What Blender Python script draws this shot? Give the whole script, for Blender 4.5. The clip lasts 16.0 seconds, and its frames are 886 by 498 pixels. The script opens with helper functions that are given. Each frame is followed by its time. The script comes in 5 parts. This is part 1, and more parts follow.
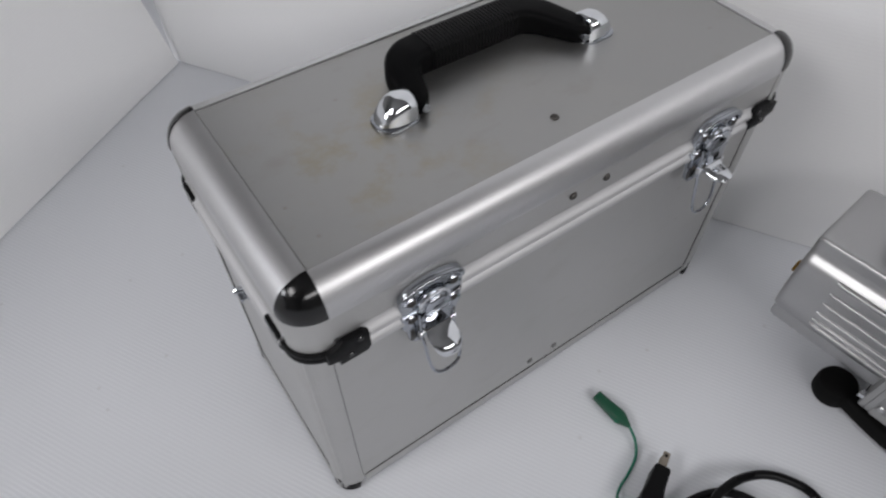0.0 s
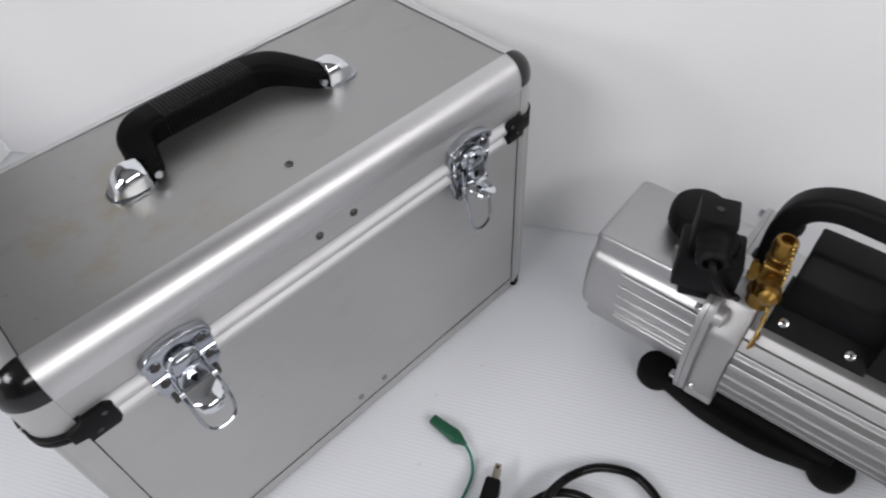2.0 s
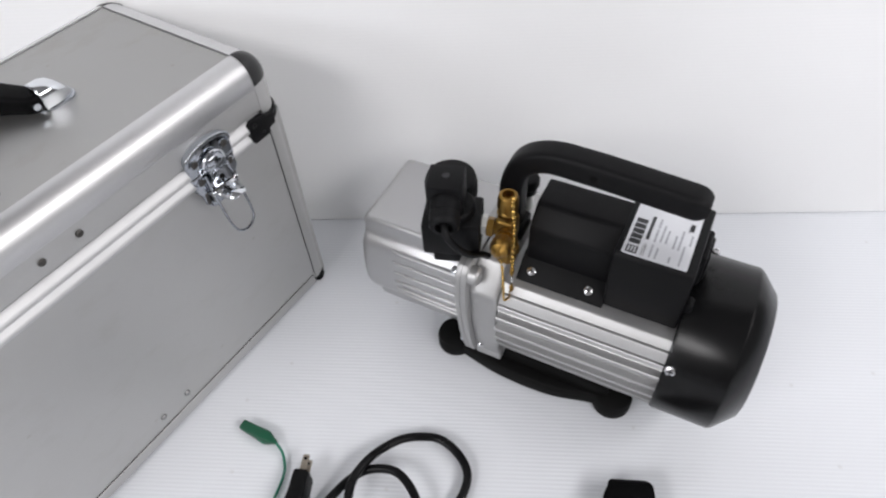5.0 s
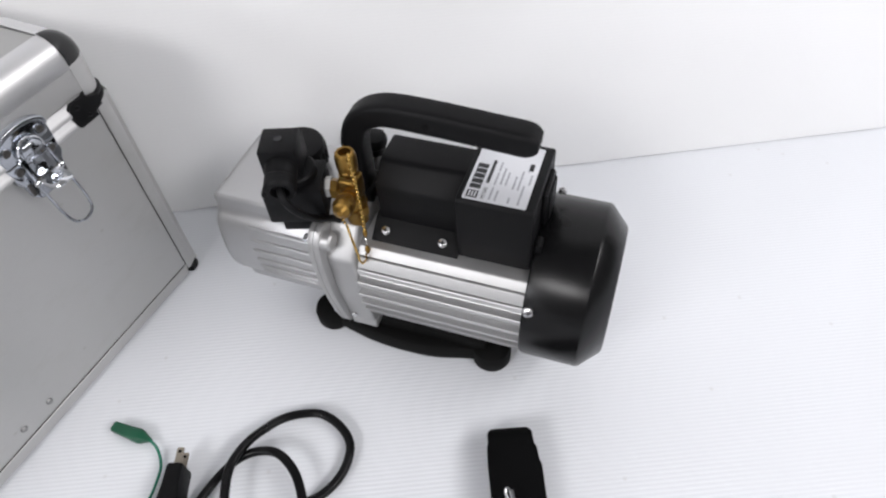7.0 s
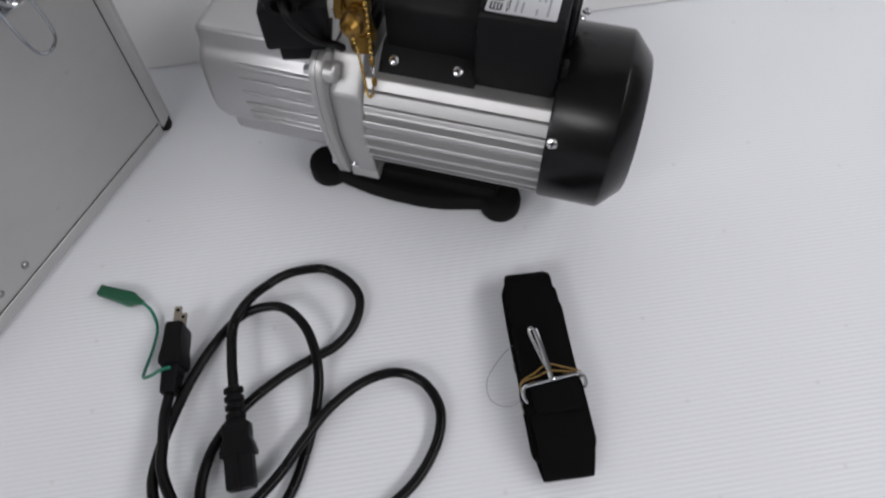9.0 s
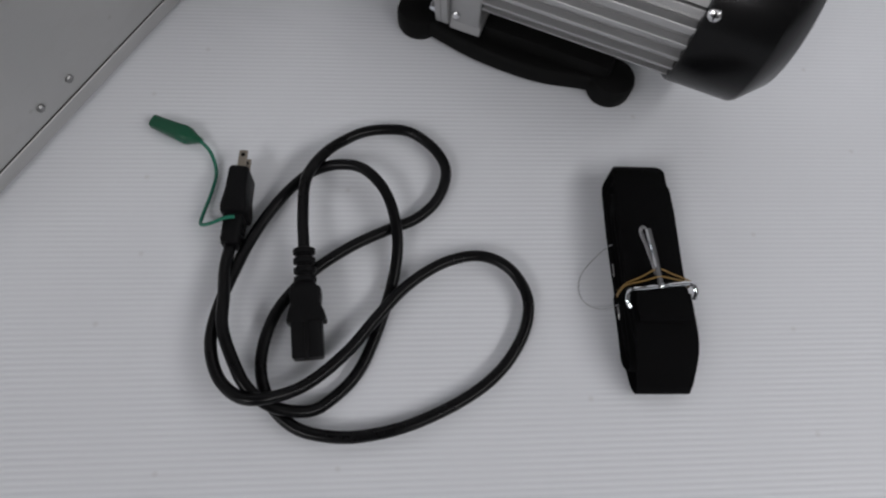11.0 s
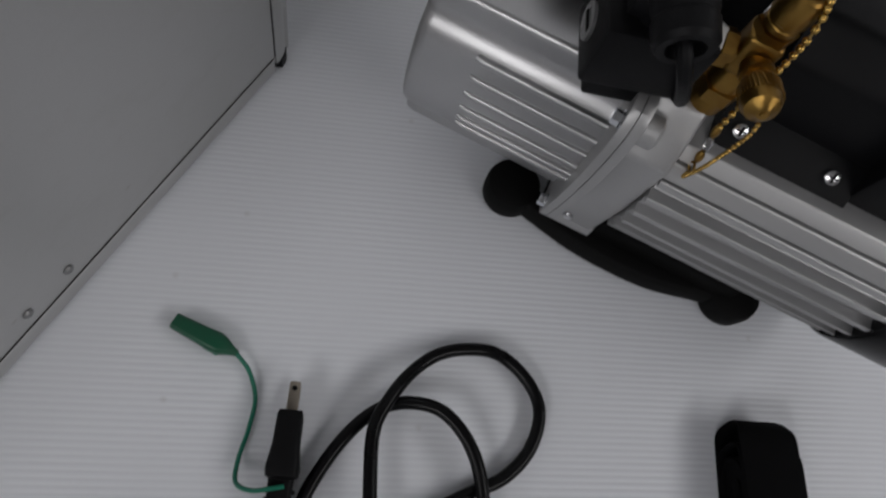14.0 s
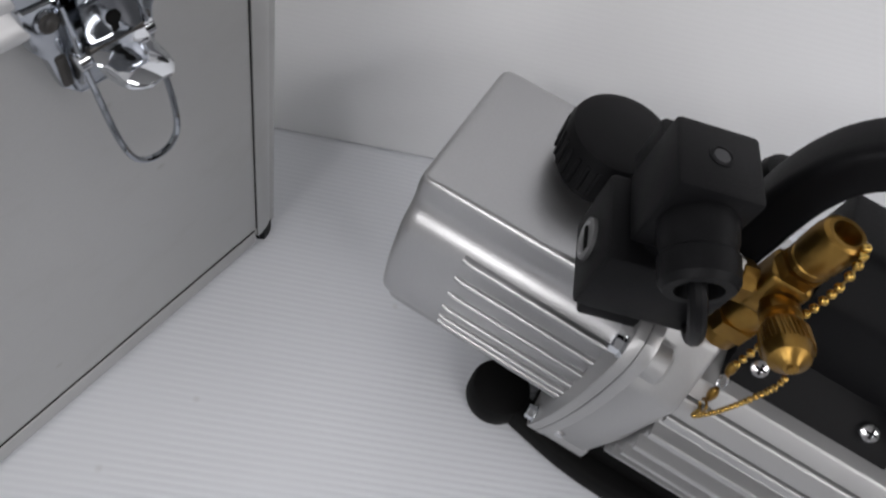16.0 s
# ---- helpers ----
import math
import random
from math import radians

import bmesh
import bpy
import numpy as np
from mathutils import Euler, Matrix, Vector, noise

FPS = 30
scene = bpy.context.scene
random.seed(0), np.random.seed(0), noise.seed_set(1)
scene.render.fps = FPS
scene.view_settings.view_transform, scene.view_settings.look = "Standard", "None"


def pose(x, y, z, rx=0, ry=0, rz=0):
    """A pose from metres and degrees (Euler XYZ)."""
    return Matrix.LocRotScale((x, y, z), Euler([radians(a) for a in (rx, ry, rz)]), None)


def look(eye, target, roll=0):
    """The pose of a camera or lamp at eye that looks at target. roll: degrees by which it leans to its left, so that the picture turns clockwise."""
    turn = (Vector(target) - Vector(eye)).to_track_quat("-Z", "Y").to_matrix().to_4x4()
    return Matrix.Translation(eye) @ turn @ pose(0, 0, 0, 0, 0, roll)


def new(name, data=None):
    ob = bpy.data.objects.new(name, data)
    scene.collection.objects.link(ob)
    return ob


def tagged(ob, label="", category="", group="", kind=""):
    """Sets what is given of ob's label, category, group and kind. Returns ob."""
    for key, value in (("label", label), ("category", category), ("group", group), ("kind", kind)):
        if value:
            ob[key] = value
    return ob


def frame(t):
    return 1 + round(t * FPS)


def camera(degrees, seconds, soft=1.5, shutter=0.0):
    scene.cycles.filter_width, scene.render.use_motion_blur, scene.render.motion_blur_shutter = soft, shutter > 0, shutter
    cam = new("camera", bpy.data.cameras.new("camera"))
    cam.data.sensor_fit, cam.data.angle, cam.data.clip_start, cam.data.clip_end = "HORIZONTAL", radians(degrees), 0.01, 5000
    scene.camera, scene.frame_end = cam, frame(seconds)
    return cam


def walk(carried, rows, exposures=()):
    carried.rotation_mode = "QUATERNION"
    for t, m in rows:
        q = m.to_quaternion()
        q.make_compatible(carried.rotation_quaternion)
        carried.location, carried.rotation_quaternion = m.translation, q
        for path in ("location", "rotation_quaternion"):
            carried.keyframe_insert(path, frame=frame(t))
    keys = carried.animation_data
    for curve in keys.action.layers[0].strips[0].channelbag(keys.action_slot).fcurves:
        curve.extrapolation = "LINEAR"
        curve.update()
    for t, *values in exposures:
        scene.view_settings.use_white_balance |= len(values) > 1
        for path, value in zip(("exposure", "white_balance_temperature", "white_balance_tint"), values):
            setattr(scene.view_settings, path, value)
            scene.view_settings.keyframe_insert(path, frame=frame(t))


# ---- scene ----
cam = camera(68.1, 16.0, soft=2.2, shutter=0.4)
PATH = [
    (0, (0.043, 0.054, 0.62), (0.752, 1.082, -0.942), -0.1),
    (0.5, (0.087, 0.026, 0.627), (0.789, 1.087, -0.916), -1.9),
    (1, (0.119, 0.002, 0.633), (0.868, 1.066, -0.885), -4.1),
    (1.5, (0.137, -0.021, 0.633), (0.95, 1.023, -0.867), -4.6),
    (2, (0.149, -0.041, 0.629), (1.024, 0.953, -0.87), -4.1),
    (2.5, (0.161, -0.066, 0.63), (1.072, 0.89, -0.872), -4.3),
    (3, (0.172, -0.088, 0.632), (1.12, 0.839, -0.866), -4.5),
    (3.5, (0.185, -0.112, 0.63), (1.166, 0.786, -0.863), -4.7),
    (3.7, (0.189, -0.113, 0.631), (1.188, 0.749, -0.871), -3.9),
    (6, (0.23, -0.2, 0.621), (1.316, 0.52, -0.896), -5.2),
    (6.5, (0.236, -0.218, 0.613), (1.341, 0.452, -0.913), -5.1),
    (7, (0.239, -0.227, 0.598), (1.365, 0.387, -0.937), -4.6),
    (7.5, (0.227, -0.226, 0.59), (1.338, 0.348, -0.971), -4.7),
    (8, (0.215, -0.213, 0.576), (1.3, 0.31, -1.021), -4.1),
    (8.5, (0.199, -0.195, 0.551), (1.247, 0.267, -1.089), -2.6),
    (9, (0.191, -0.187, 0.533), (1.173, 0.212, -1.163), -0.9),
    (9.5, (0.182, -0.183, 0.512), (1.092, 0.165, -1.235), 1.2),
    (10, (0.175, -0.159, 0.499), (1.001, 0.145, -1.297), 3.8),
    (10.2, (0.178, -0.149, 0.494), (0.935, 0.16, -1.331), 2.9),
    (12.3, (0.151, -0.009, 0.433), (0.966, 0.179, -1.383), 17.9),
    (12.5, (0.167, 0.009, 0.433), (0.974, 0.187, -1.388), 18.4),
    (13, (0.228, 0.055, 0.428), (0.978, 0.178, -1.422), 21.8),
    (13.5, (0.289, 0.077, 0.428), (0.972, 0.135, -1.451), 27.4),
    (14, (0.307, 0.087, 0.428), (1.06, 0.133, -1.424), 29.3),
    (14.5, (0.315, 0.08, 0.424), (1.182, 0.235, -1.372), 27.1),
    (15, (0.325, 0.085, 0.429), (1.261, 0.303, -1.325), 25.8),
    (15.5, (0.335, 0.09, 0.417), (1.345, 0.348, -1.29), 24.7),
    (16, (0.354, 0.096, 0.403), (1.431, 0.408, -1.253), 22.8),
]
EXPOSURES = [(0, -0.24, 6440, 12.5), (0.5, -0.24, 6440, 12.5), (1, -0.18, 6440, 12.5), (1.5, 0.0, 6440, 12.5), (2, 0.15, 6440, 12.5), (2.5, 0.12, 6440, 12.5), (3.5, 0.07, 6440, 12.5), (6, 0.60, 6440, 12.5), (6.5, 0.54, 6440, 12.5), (7, 0.52, 6440, 12.5), (7.5, 0.35, 6440, 12.5), (8, 0.28, 6440, 12.5), (9, -0.04, 6440, 12.5), (9.5, -0.42, 6440, 12.5), (10, -0.75, 6440, 12.5), (12.5, 0.02, 6440, 12.5), (13, -0.28, 6440, 12.5), (13.5, -0.65, 6440, 12.5), (14, -0.78, 6440, 12.5), (14.5, -0.6, 6440, 12.5), (15, -0.3, 6440, 12.5), (15.5, -0.03, 6440, 12.5), (16, 0.04, 6440, 12.5)]
walk(cam, [(t, look(eye, target, roll)) for t, eye, target, roll in PATH],
     exposures=EXPOSURES)

# ---- world and light ----
world = bpy.data.worlds.new("world")
scene.world = world
world.use_nodes = True
world.node_tree.nodes["Background"].inputs[0].default_value = (0.9, 0.95, 1.0, 1)
world.node_tree.nodes["Background"].inputs[1].default_value = 0.1


def area(name, eye, target, sx, sy, watts, colour=(1, 1, 1)):
    d = bpy.data.lights.new(name, "AREA")
    d.shape, d.size, d.size_y, d.energy, d.color = "RECTANGLE", sx, sy, watts, colour
    ob = new(name, d)
    ob.matrix_world = look(eye, target)
    return ob


# unseen strip, placed by strap shadows and rail highlight, widened to fill behind the pump
area("unseen_lamp", (0.3, -1.85, 1.75), (0.35, 0.1, 0), 2.8, 0.4, 32, (1.0, 0.99, 0.98))
# unseen west fill, added to lift the back wall, fins and nearby floor
area("unseen_lamp", (-1.95, 0.35, 2.28), (0.4, 0.1, 0.1), 1.2, 1.0, 42, (1.0, 0.99, 0.98))
area("window_light", (-1.7, 1.04, 1.0), (0.5, 0.25, 0.3), 0.4, 0.4, 9, (0.95, 0.97, 1.0))


# ---- materials ----
def node_mat(name, colour, rough=0.5, metal=0.0, grain=0.0, grain_scale=400.0, bump=0.0, stain=0.0, stain_scale=9.0,
             stretch=None, coat=0.0, rough_var=0.0, stain_colour=None, spec=0.5):
    """A surface with fine grain (colour and relief) and larger stains or wear."""
    m = bpy.data.materials.new(name)
    m.use_nodes = True
    nt = m.node_tree
    b = nt.nodes["Principled BSDF"]
    b.inputs["Roughness"].default_value, b.inputs["Metallic"].default_value = rough, metal
    b.inputs["Coat Weight"].default_value = coat
    b.inputs["Specular IOR Level"].default_value = spec
    co = nt.nodes.new("ShaderNodeTexCoord")
    mp = nt.nodes.new("ShaderNodeMapping")
    nt.links.new(co.outputs["Object"], mp.inputs[0])
    if stretch:
        mp.inputs["Scale"].default_value = stretch
    fine = nt.nodes.new("ShaderNodeTexNoise")
    fine.inputs["Scale"].default_value, fine.inputs["Detail"].default_value = grain_scale, 3
    nt.links.new(mp.outputs[0], fine.inputs["Vector"])
    big = nt.nodes.new("ShaderNodeTexNoise")
    big.inputs["Scale"].default_value, big.inputs["Detail"].default_value = stain_scale, 6
    nt.links.new(co.outputs["Object"], big.inputs["Vector"])
    mix = nt.nodes.new("ShaderNodeMix")
    mix.data_type = "RGBA"
    dark = tuple(c * (1 - grain) for c in colour)
    mix.inputs["A"].default_value, mix.inputs["B"].default_value = (*dark, 1), (*[min(1, c * (1 + grain)) for c in colour], 1)
    nt.links.new(fine.outputs["Fac"], mix.inputs["Factor"])
    mix2 = nt.nodes.new("ShaderNodeMix")
    mix2.data_type = "RGBA"
    ramp = nt.nodes.new("ShaderNodeMapRange")
    ramp.inputs["From Min"].default_value, ramp.inputs["From Max"].default_value = 0.5, 0.75
    ramp.inputs["To Max"].default_value = stain
    nt.links.new(big.outputs["Fac"], ramp.inputs["Value"])
    nt.links.new(ramp.outputs[0], mix2.inputs["Factor"])
    nt.links.new(mix.outputs["Result"], mix2.inputs["A"])
    mix2.inputs["B"].default_value = (*(stain_colour or tuple(c * 0.55 for c in colour)), 1)
    nt.links.new(mix2.outputs["Result"], b.inputs["Base Color"])
    if rough_var:
        rr = nt.nodes.new("ShaderNodeMapRange")
        rr.inputs["To Min"].default_value, rr.inputs["To Max"].default_value = rough - rough_var, rough + rough_var
        nt.links.new(big.outputs["Fac"], rr.inputs["Value"])
        nt.links.new(rr.outputs[0], b.inputs["Roughness"])
    if bump:
        bp = nt.nodes.new("ShaderNodeBump")
        bp.inputs["Strength"].default_value, bp.inputs["Distance"].default_value = bump, 0.0006
        nt.links.new(fine.outputs["Fac"], bp.inputs["Height"])
        nt.links.new(bp.outputs[0], b.inputs["Normal"])
    return m


def sheet_mat(name, turn, colour, stripe, relief, specks=0.35):
    """White hollow-fluted plastic sheet: fine flutes 4.2 mm apart, along the turn given in degrees."""
    m = node_mat(name, colour, 0.42, 0, 0.01, 300, 0.0, 0.10, 5.0, rough_var=0.05, stain_colour=tuple(c * 0.93 for c in colour))
    nt = m.node_tree
    b = nt.nodes["Principled BSDF"]
    co = nt.nodes.new("ShaderNodeTexCoord")
    mp = nt.nodes.new("ShaderNodeMapping")
    mp.vector_type = "TEXTURE"
    mp.inputs["Rotation"].default_value = turn
    nt.links.new(co.outputs["Object"], mp.inputs[0])
    sep = nt.nodes.new("ShaderNodeSeparateXYZ")
    nt.links.new(mp.outputs[0], sep.inputs[0])
    wob = nt.nodes.new("ShaderNodeTexNoise")
    wob.inputs["Scale"].default_value = 14
    nt.links.new(mp.outputs[0], wob.inputs["Vector"])
    ph = nt.nodes.new("ShaderNodeMath")
    ph.operation = "MULTIPLY_ADD"
    ph.inputs[1].default_value = 2 * math.pi / 0.0042
    nt.links.new(sep.outputs["Y"], ph.inputs[0])
    nt.links.new(wob.outputs["Fac"], ph.inputs[2])
    sn = nt.nodes.new("ShaderNodeMath")
    sn.operation = "SINE"
    nt.links.new(ph.outputs[0], sn.inputs[0])
    # the flutes show unevenly: stronger in some patches than in others
    patch = nt.nodes.new("ShaderNodeTexNoise")
    patch.inputs["Scale"].default_value, patch.inputs["Detail"].default_value = 18, 2
    nt.links.new(mp.outputs[0], patch.inputs["Vector"])
    amp = nt.nodes.new("ShaderNodeMapRange")
    amp.inputs["From Min"].default_value, amp.inputs["From Max"].default_value = 0.3, 0.7
    amp.inputs["To Min"].default_value, amp.inputs["To Max"].default_value = 0.35, 1.0
    nt.links.new(patch.outputs["Fac"], amp.inputs["Value"])
    h = nt.nodes.new("ShaderNodeMath")
    h.operation = "MULTIPLY"
    nt.links.new(sn.outputs[0], h.inputs[0])
    nt.links.new(amp.outputs[0], h.inputs[1])
    fac = nt.nodes.new("ShaderNodeMapRange")
    fac.inputs["From Min"].default_value = -1
    fac.inputs["To Max"].default_value = stripe
    nt.links.new(h.outputs[0], fac.inputs["Value"])
    old = b.inputs["Base Color"].links[0].from_socket
    mul = nt.nodes.new("ShaderNodeMix")
    mul.data_type, mul.blend_type = "RGBA", "MULTIPLY"
    nt.links.new(fac.outputs[0], mul.inputs["Factor"])
    nt.links.new(old, mul.inputs["A"])
    mul.inputs["B"].default_value = (0.62, 0.63, 0.66, 1)
    # scattered scuffs and specks of dirt
    spk = nt.nodes.new("ShaderNodeTexVoronoi")
    spk.voronoi_dimensions = "2D"
    spk.inputs["Scale"].default_value = 16
    nt.links.new(co.outputs["Object"], spk.inputs["Vector"])
    tiny = nt.nodes.new("ShaderNodeMapRange")
    tiny.inputs["From Min"].default_value, tiny.inputs["From Max"].default_value = 0.010, 0.045
    tiny.inputs["To Min"].default_value, tiny.inputs["To Max"].default_value = specks, 0
    nt.links.new(spk.outputs["Distance"], tiny.inputs["Value"])
    few = nt.nodes.new("ShaderNodeMath")
    few.operation = "GREATER_THAN"
    few.inputs[1].default_value = 0.80
    sepc = nt.nodes.new("ShaderNodeSeparateColor")
    nt.links.new(spk.outputs["Color"], sepc.inputs[0])
    nt.links.new(sepc.outputs[0], few.inputs[0])
    dot = nt.nodes.new("ShaderNodeMath")
    dot.operation = "MULTIPLY"
    nt.links.new(tiny.outputs[0], dot.inputs[0])
    nt.links.new(few.outputs[0], dot.inputs[1])
    dirt = nt.nodes.new("ShaderNodeMix")
    dirt.data_type = "RGBA"
    nt.links.new(dot.outputs[0], dirt.inputs["Factor"])
    nt.links.new(mul.outputs["Result"], dirt.inputs["A"])
    dirt.inputs["B"].default_value = (0.42, 0.40, 0.37, 1)
    nt.links.new(dirt.outputs["Result"], b.inputs["Base Color"])
    bp = nt.nodes.new("ShaderNodeBump")
    bp.inputs["Strength"].default_value, bp.inputs["Distance"].default_value = relief, 0.0005
    nt.links.new(h.outputs[0], bp.inputs["Height"])
    nt.links.new(bp.outputs[0], b.inputs["Normal"])
    return m


WALL_TURN = radians(-58.3)
sheet_floor = sheet_mat("fluted_sheet_floor", (0, 0, radians(-60.2)), (0.785, 0.805, 0.84), 0.20, 0.18, 0.24)
sheet_wall = sheet_mat("fluted_sheet_wall", (radians(90), 0, 0), (0.91, 0.915, 0.92), 0.05, 0.1, 0.0)
# grey picked to set bounce light and keep reflections dark
room_bounce_grey = node_mat("room_bounce_grey", (0.30, 0.295, 0.29), 0.8, 0, 0.02, 60, 0.1, 0.1, 2)
alu_panel = node_mat("aluminium_panel", (0.385, 0.385, 0.378), 0.40, 0.92, 0.03, 900, 0.06, 0.30, 11, rough_var=0.07, stain_colour=(0.46, 0.45, 0.42))
# old brown stains on the lid, thickest towards one end
nt = alu_panel.node_tree
_b = nt.nodes["Principled BSDF"]
_co = nt.nodes.new("ShaderNodeTexCoord")
_n = nt.nodes.new("ShaderNodeTexNoise")
_n.inputs["Scale"].default_value, _n.inputs["Detail"].default_value, _n.inputs["Roughness"].default_value = 26, 8, 0.65
nt.links.new(_co.outputs["Object"], _n.inputs["Vector"])
_r = nt.nodes.new("ShaderNodeMapRange")
_r.inputs["From Min"].default_value, _r.inputs["From Max"].default_value = 0.50, 0.68
nt.links.new(_n.outputs["Fac"], _r.inputs["Value"])
_m = nt.nodes.new("ShaderNodeMapping")
_m.inputs["Location"].default_value, _m.inputs["Scale"].default_value = (0.80, 0.20, -3.2), (6.0, 9, 10)
nt.links.new(_co.outputs["Object"], _m.inputs[0])
_g = nt.nodes.new("ShaderNodeTexGradient")
_g.gradient_type = "SPHERICAL"
nt.links.new(_m.outputs[0], _g.inputs[0])
_f = nt.nodes.new("ShaderNodeMath")
_f.operation = "MULTIPLY"
nt.links.new(_r.outputs[0], _f.inputs[0])
nt.links.new(_g.outputs["Fac"], _f.inputs[1])
_x = nt.nodes.new("ShaderNodeMix")
_x.data_type = "RGBA"
nt.links.new(_f.outputs[0], _x.inputs["Factor"])
nt.links.new(_b.inputs["Base Color"].links[0].from_socket, _x.inputs["A"])
_x.inputs["B"].default_value = (0.36, 0.325, 0.235, 1)
nt.links.new(_x.outputs["Result"], _b.inputs["Base Color"])
alu_side = node_mat("aluminium_side_panel", (0.55, 0.55, 0.545), 0.54, 0.82, 0.03, 900, 0.06, 0.30, 9, rough_var=0.05, stain_colour=(0.52, 0.52, 0.50))


def add_scuffs(m, shade, amount, scale, stretch, lo, hi, turn=(0, 0, 0)):
    """Short rubbed marks and small dark nicks over a metal sheet."""
    nt = m.node_tree
    b = nt.nodes["Principled BSDF"]
    co = nt.nodes.new("ShaderNodeTexCoord")
    mp = nt.nodes.new("ShaderNodeMapping")
    mp.inputs["Rotation"].default_value, mp.inputs["Scale"].default_value = (0.4, 0.7, 0.5), stretch
    nt.links.new(co.outputs["Object"], mp.inputs[0])
    n = nt.nodes.new("ShaderNodeTexNoise")
    n.inputs["Scale"].default_value, n.inputs["Detail"].default_value, n.inputs["Roughness"].default_value = scale, 5, 0.6
    nt.links.new(mp.outputs[0], n.inputs["Vector"])
    r = nt.nodes.new("ShaderNodeMapRange")
    r.inputs["From Min"].default_value, r.inputs["From Max"].default_value, r.inputs["To Max"].default_value = lo, hi, amount
    nt.links.new(n.outputs["Fac"], r.inputs["Value"])
    v = nt.nodes.new("ShaderNodeTexVoronoi")
    v.voronoi_dimensions = "2D"
    v.inputs["Scale"].default_value = 17
    flat = nt.nodes.new("ShaderNodeMapping")
    flat.inputs["Rotation"].default_value = turn
    nt.links.new(co.outputs["Object"], flat.inputs[0])
    nt.links.new(flat.outputs[0], v.inputs["Vector"])
    pick = nt.nodes.new("ShaderNodeSeparateColor")
    nt.links.new(v.outputs["Color"], pick.inputs[0])
    few = nt.nodes.new("ShaderNodeMath")
    few.operation = "GREATER_THAN"
    few.inputs[1].default_value = 0.66
    nt.links.new(pick.outputs[0], few.inputs[0])
    some = nt.nodes.new("ShaderNodeMath")
    some.operation = "MULTIPLY"
    nt.links.new(few.outputs[0], some.inputs[1])
    nick = nt.nodes.new("ShaderNodeMapRange")
    nick.inputs["From Min"].default_value, nick.inputs["From Max"].default_value = 0.012, 0.035
    nick.inputs["To Min"].default_value, nick.inputs["To Max"].default_value = 0.55, 0.0
    nt.links.new(v.outputs["Distance"], nick.inputs["Value"])
    both = nt.nodes.new("ShaderNodeMath")
    both.operation = "MAXIMUM"
    nt.links.new(r.outputs[0], both.inputs[0])
    nt.links.new(nick.outputs[0], some.inputs[0])
    nt.links.new(some.outputs[0], both.inputs[1])
    mix = nt.nodes.new("ShaderNodeMix")
    mix.data_type = "RGBA"
    nt.links.new(both.outputs[0], mix.inputs["Factor"])
    nt.links.new(b.inputs["Base Color"].links[0].from_socket, mix.inputs["A"])
    mix.inputs["B"].default_value = (*shade, 1)
    nt.links.new(mix.outputs["Result"], b.inputs["Base Color"])


add_scuffs(alu_side, (0.44, 0.435, 0.41), 0.22, 21, (1, 1, 1.8), 0.54, 0.72, Matrix(((0.7071, -0.7071, 0), (0, 0, 1), (-0.7071, -0.7071, 0))).to_euler("XYZ"))
add_scuffs(alu_panel, (0.31, 0.29, 0.25), 0.40, 18, (1, 1.6, 1), 0.56, 0.74)
alu_rail = node_mat("aluminium_extrusion", (0.64, 0.64, 0.645), 0.42, 1.0, 0.03, 700, 0.05, 0.10, 14, (1, 1, 1), rough_var=0.05)
alu_band = node_mat("satin_aluminium_band", (0.66, 0.66, 0.665), 0.60, 0.85, 0.03, 700, 0.05, 0.12, 14, (1, 1, 1), rough_var=0.05)
silver_paint = node_mat("silver_painted_casting", (0.48, 0.48, 0.485), 0.36, 0.95, 0.06, 900, 0.12, 0.06, 12, rough_var=0.04)
raw_cast = node_mat("bare_cast_aluminium", (0.46, 0.46, 0.46), 0.46, 0.75, 0.05, 700, 0.2, 0.18, 22, rough_var=0.06, stain_colour=(0.5, 0.47, 0.43))
fin_alu = node_mat("finned_aluminium", (0.53, 0.53, 0.53), 0.47, 0.92, 0.04, 500, 0.1, 0.15, 20, (1, 12, 12), rough_var=0.06, stain_colour=(0.5, 0.5, 0.5))
# base dimmed and blued to stand in for dark surroundings it mirrors
chrome = node_mat("chrome", (0.40, 0.42, 0.455), 0.10, 1.0, 0.0, 300, 0.0, 0.06, 40)
# lighter copy, a little smoother, for parts that mirror white
chrome_bright = node_mat("chrome_light_copy", (0.72, 0.74, 0.77), 0.06, 1.0, 0.0, 300, 0.0, 0.06, 40)
steel = node_mat("screw_steel", (0.66, 0.66, 0.67), 0.25, 1.0, 0.03, 600, 0.05, 0.1, 60)
rivet_grey = node_mat("aluminium_rivet", (0.30, 0.30, 0.30), 0.38, 0.9, 0.05, 500, 0.05, 0.2, 60)
blade_metal = node_mat("dull_plated_blade", (0.34, 0.30, 0.25), 0.36, 1.0, 0.05, 500, 0.05, 0.3, 90)
dull_rivet = node_mat("dull_rivet", (0.09, 0.085, 0.08), 0.4, 0.9, 0.05, 500, 0.05, 0.2, 60)
brass = node_mat("brass", (0.28, 0.165, 0.042), 0.36, 1.0, 0.10, 350, 0.35, 0.45, 90, rough_var=0.10, stain_colour=(0.15, 0.075, 0.018))
black_plastic = node_mat("black_plastic", (0.0042, 0.0042, 0.0048), 0.48, 0, 0.2, 1500, 0.25, 0.1, 20, rough_var=0.06, spec=0.14)
black_gloss = node_mat("black_gloss_plastic", (0.004, 0.004, 0.0045), 0.16, 0, 0.1, 300, 0.0, 0.1, 20)
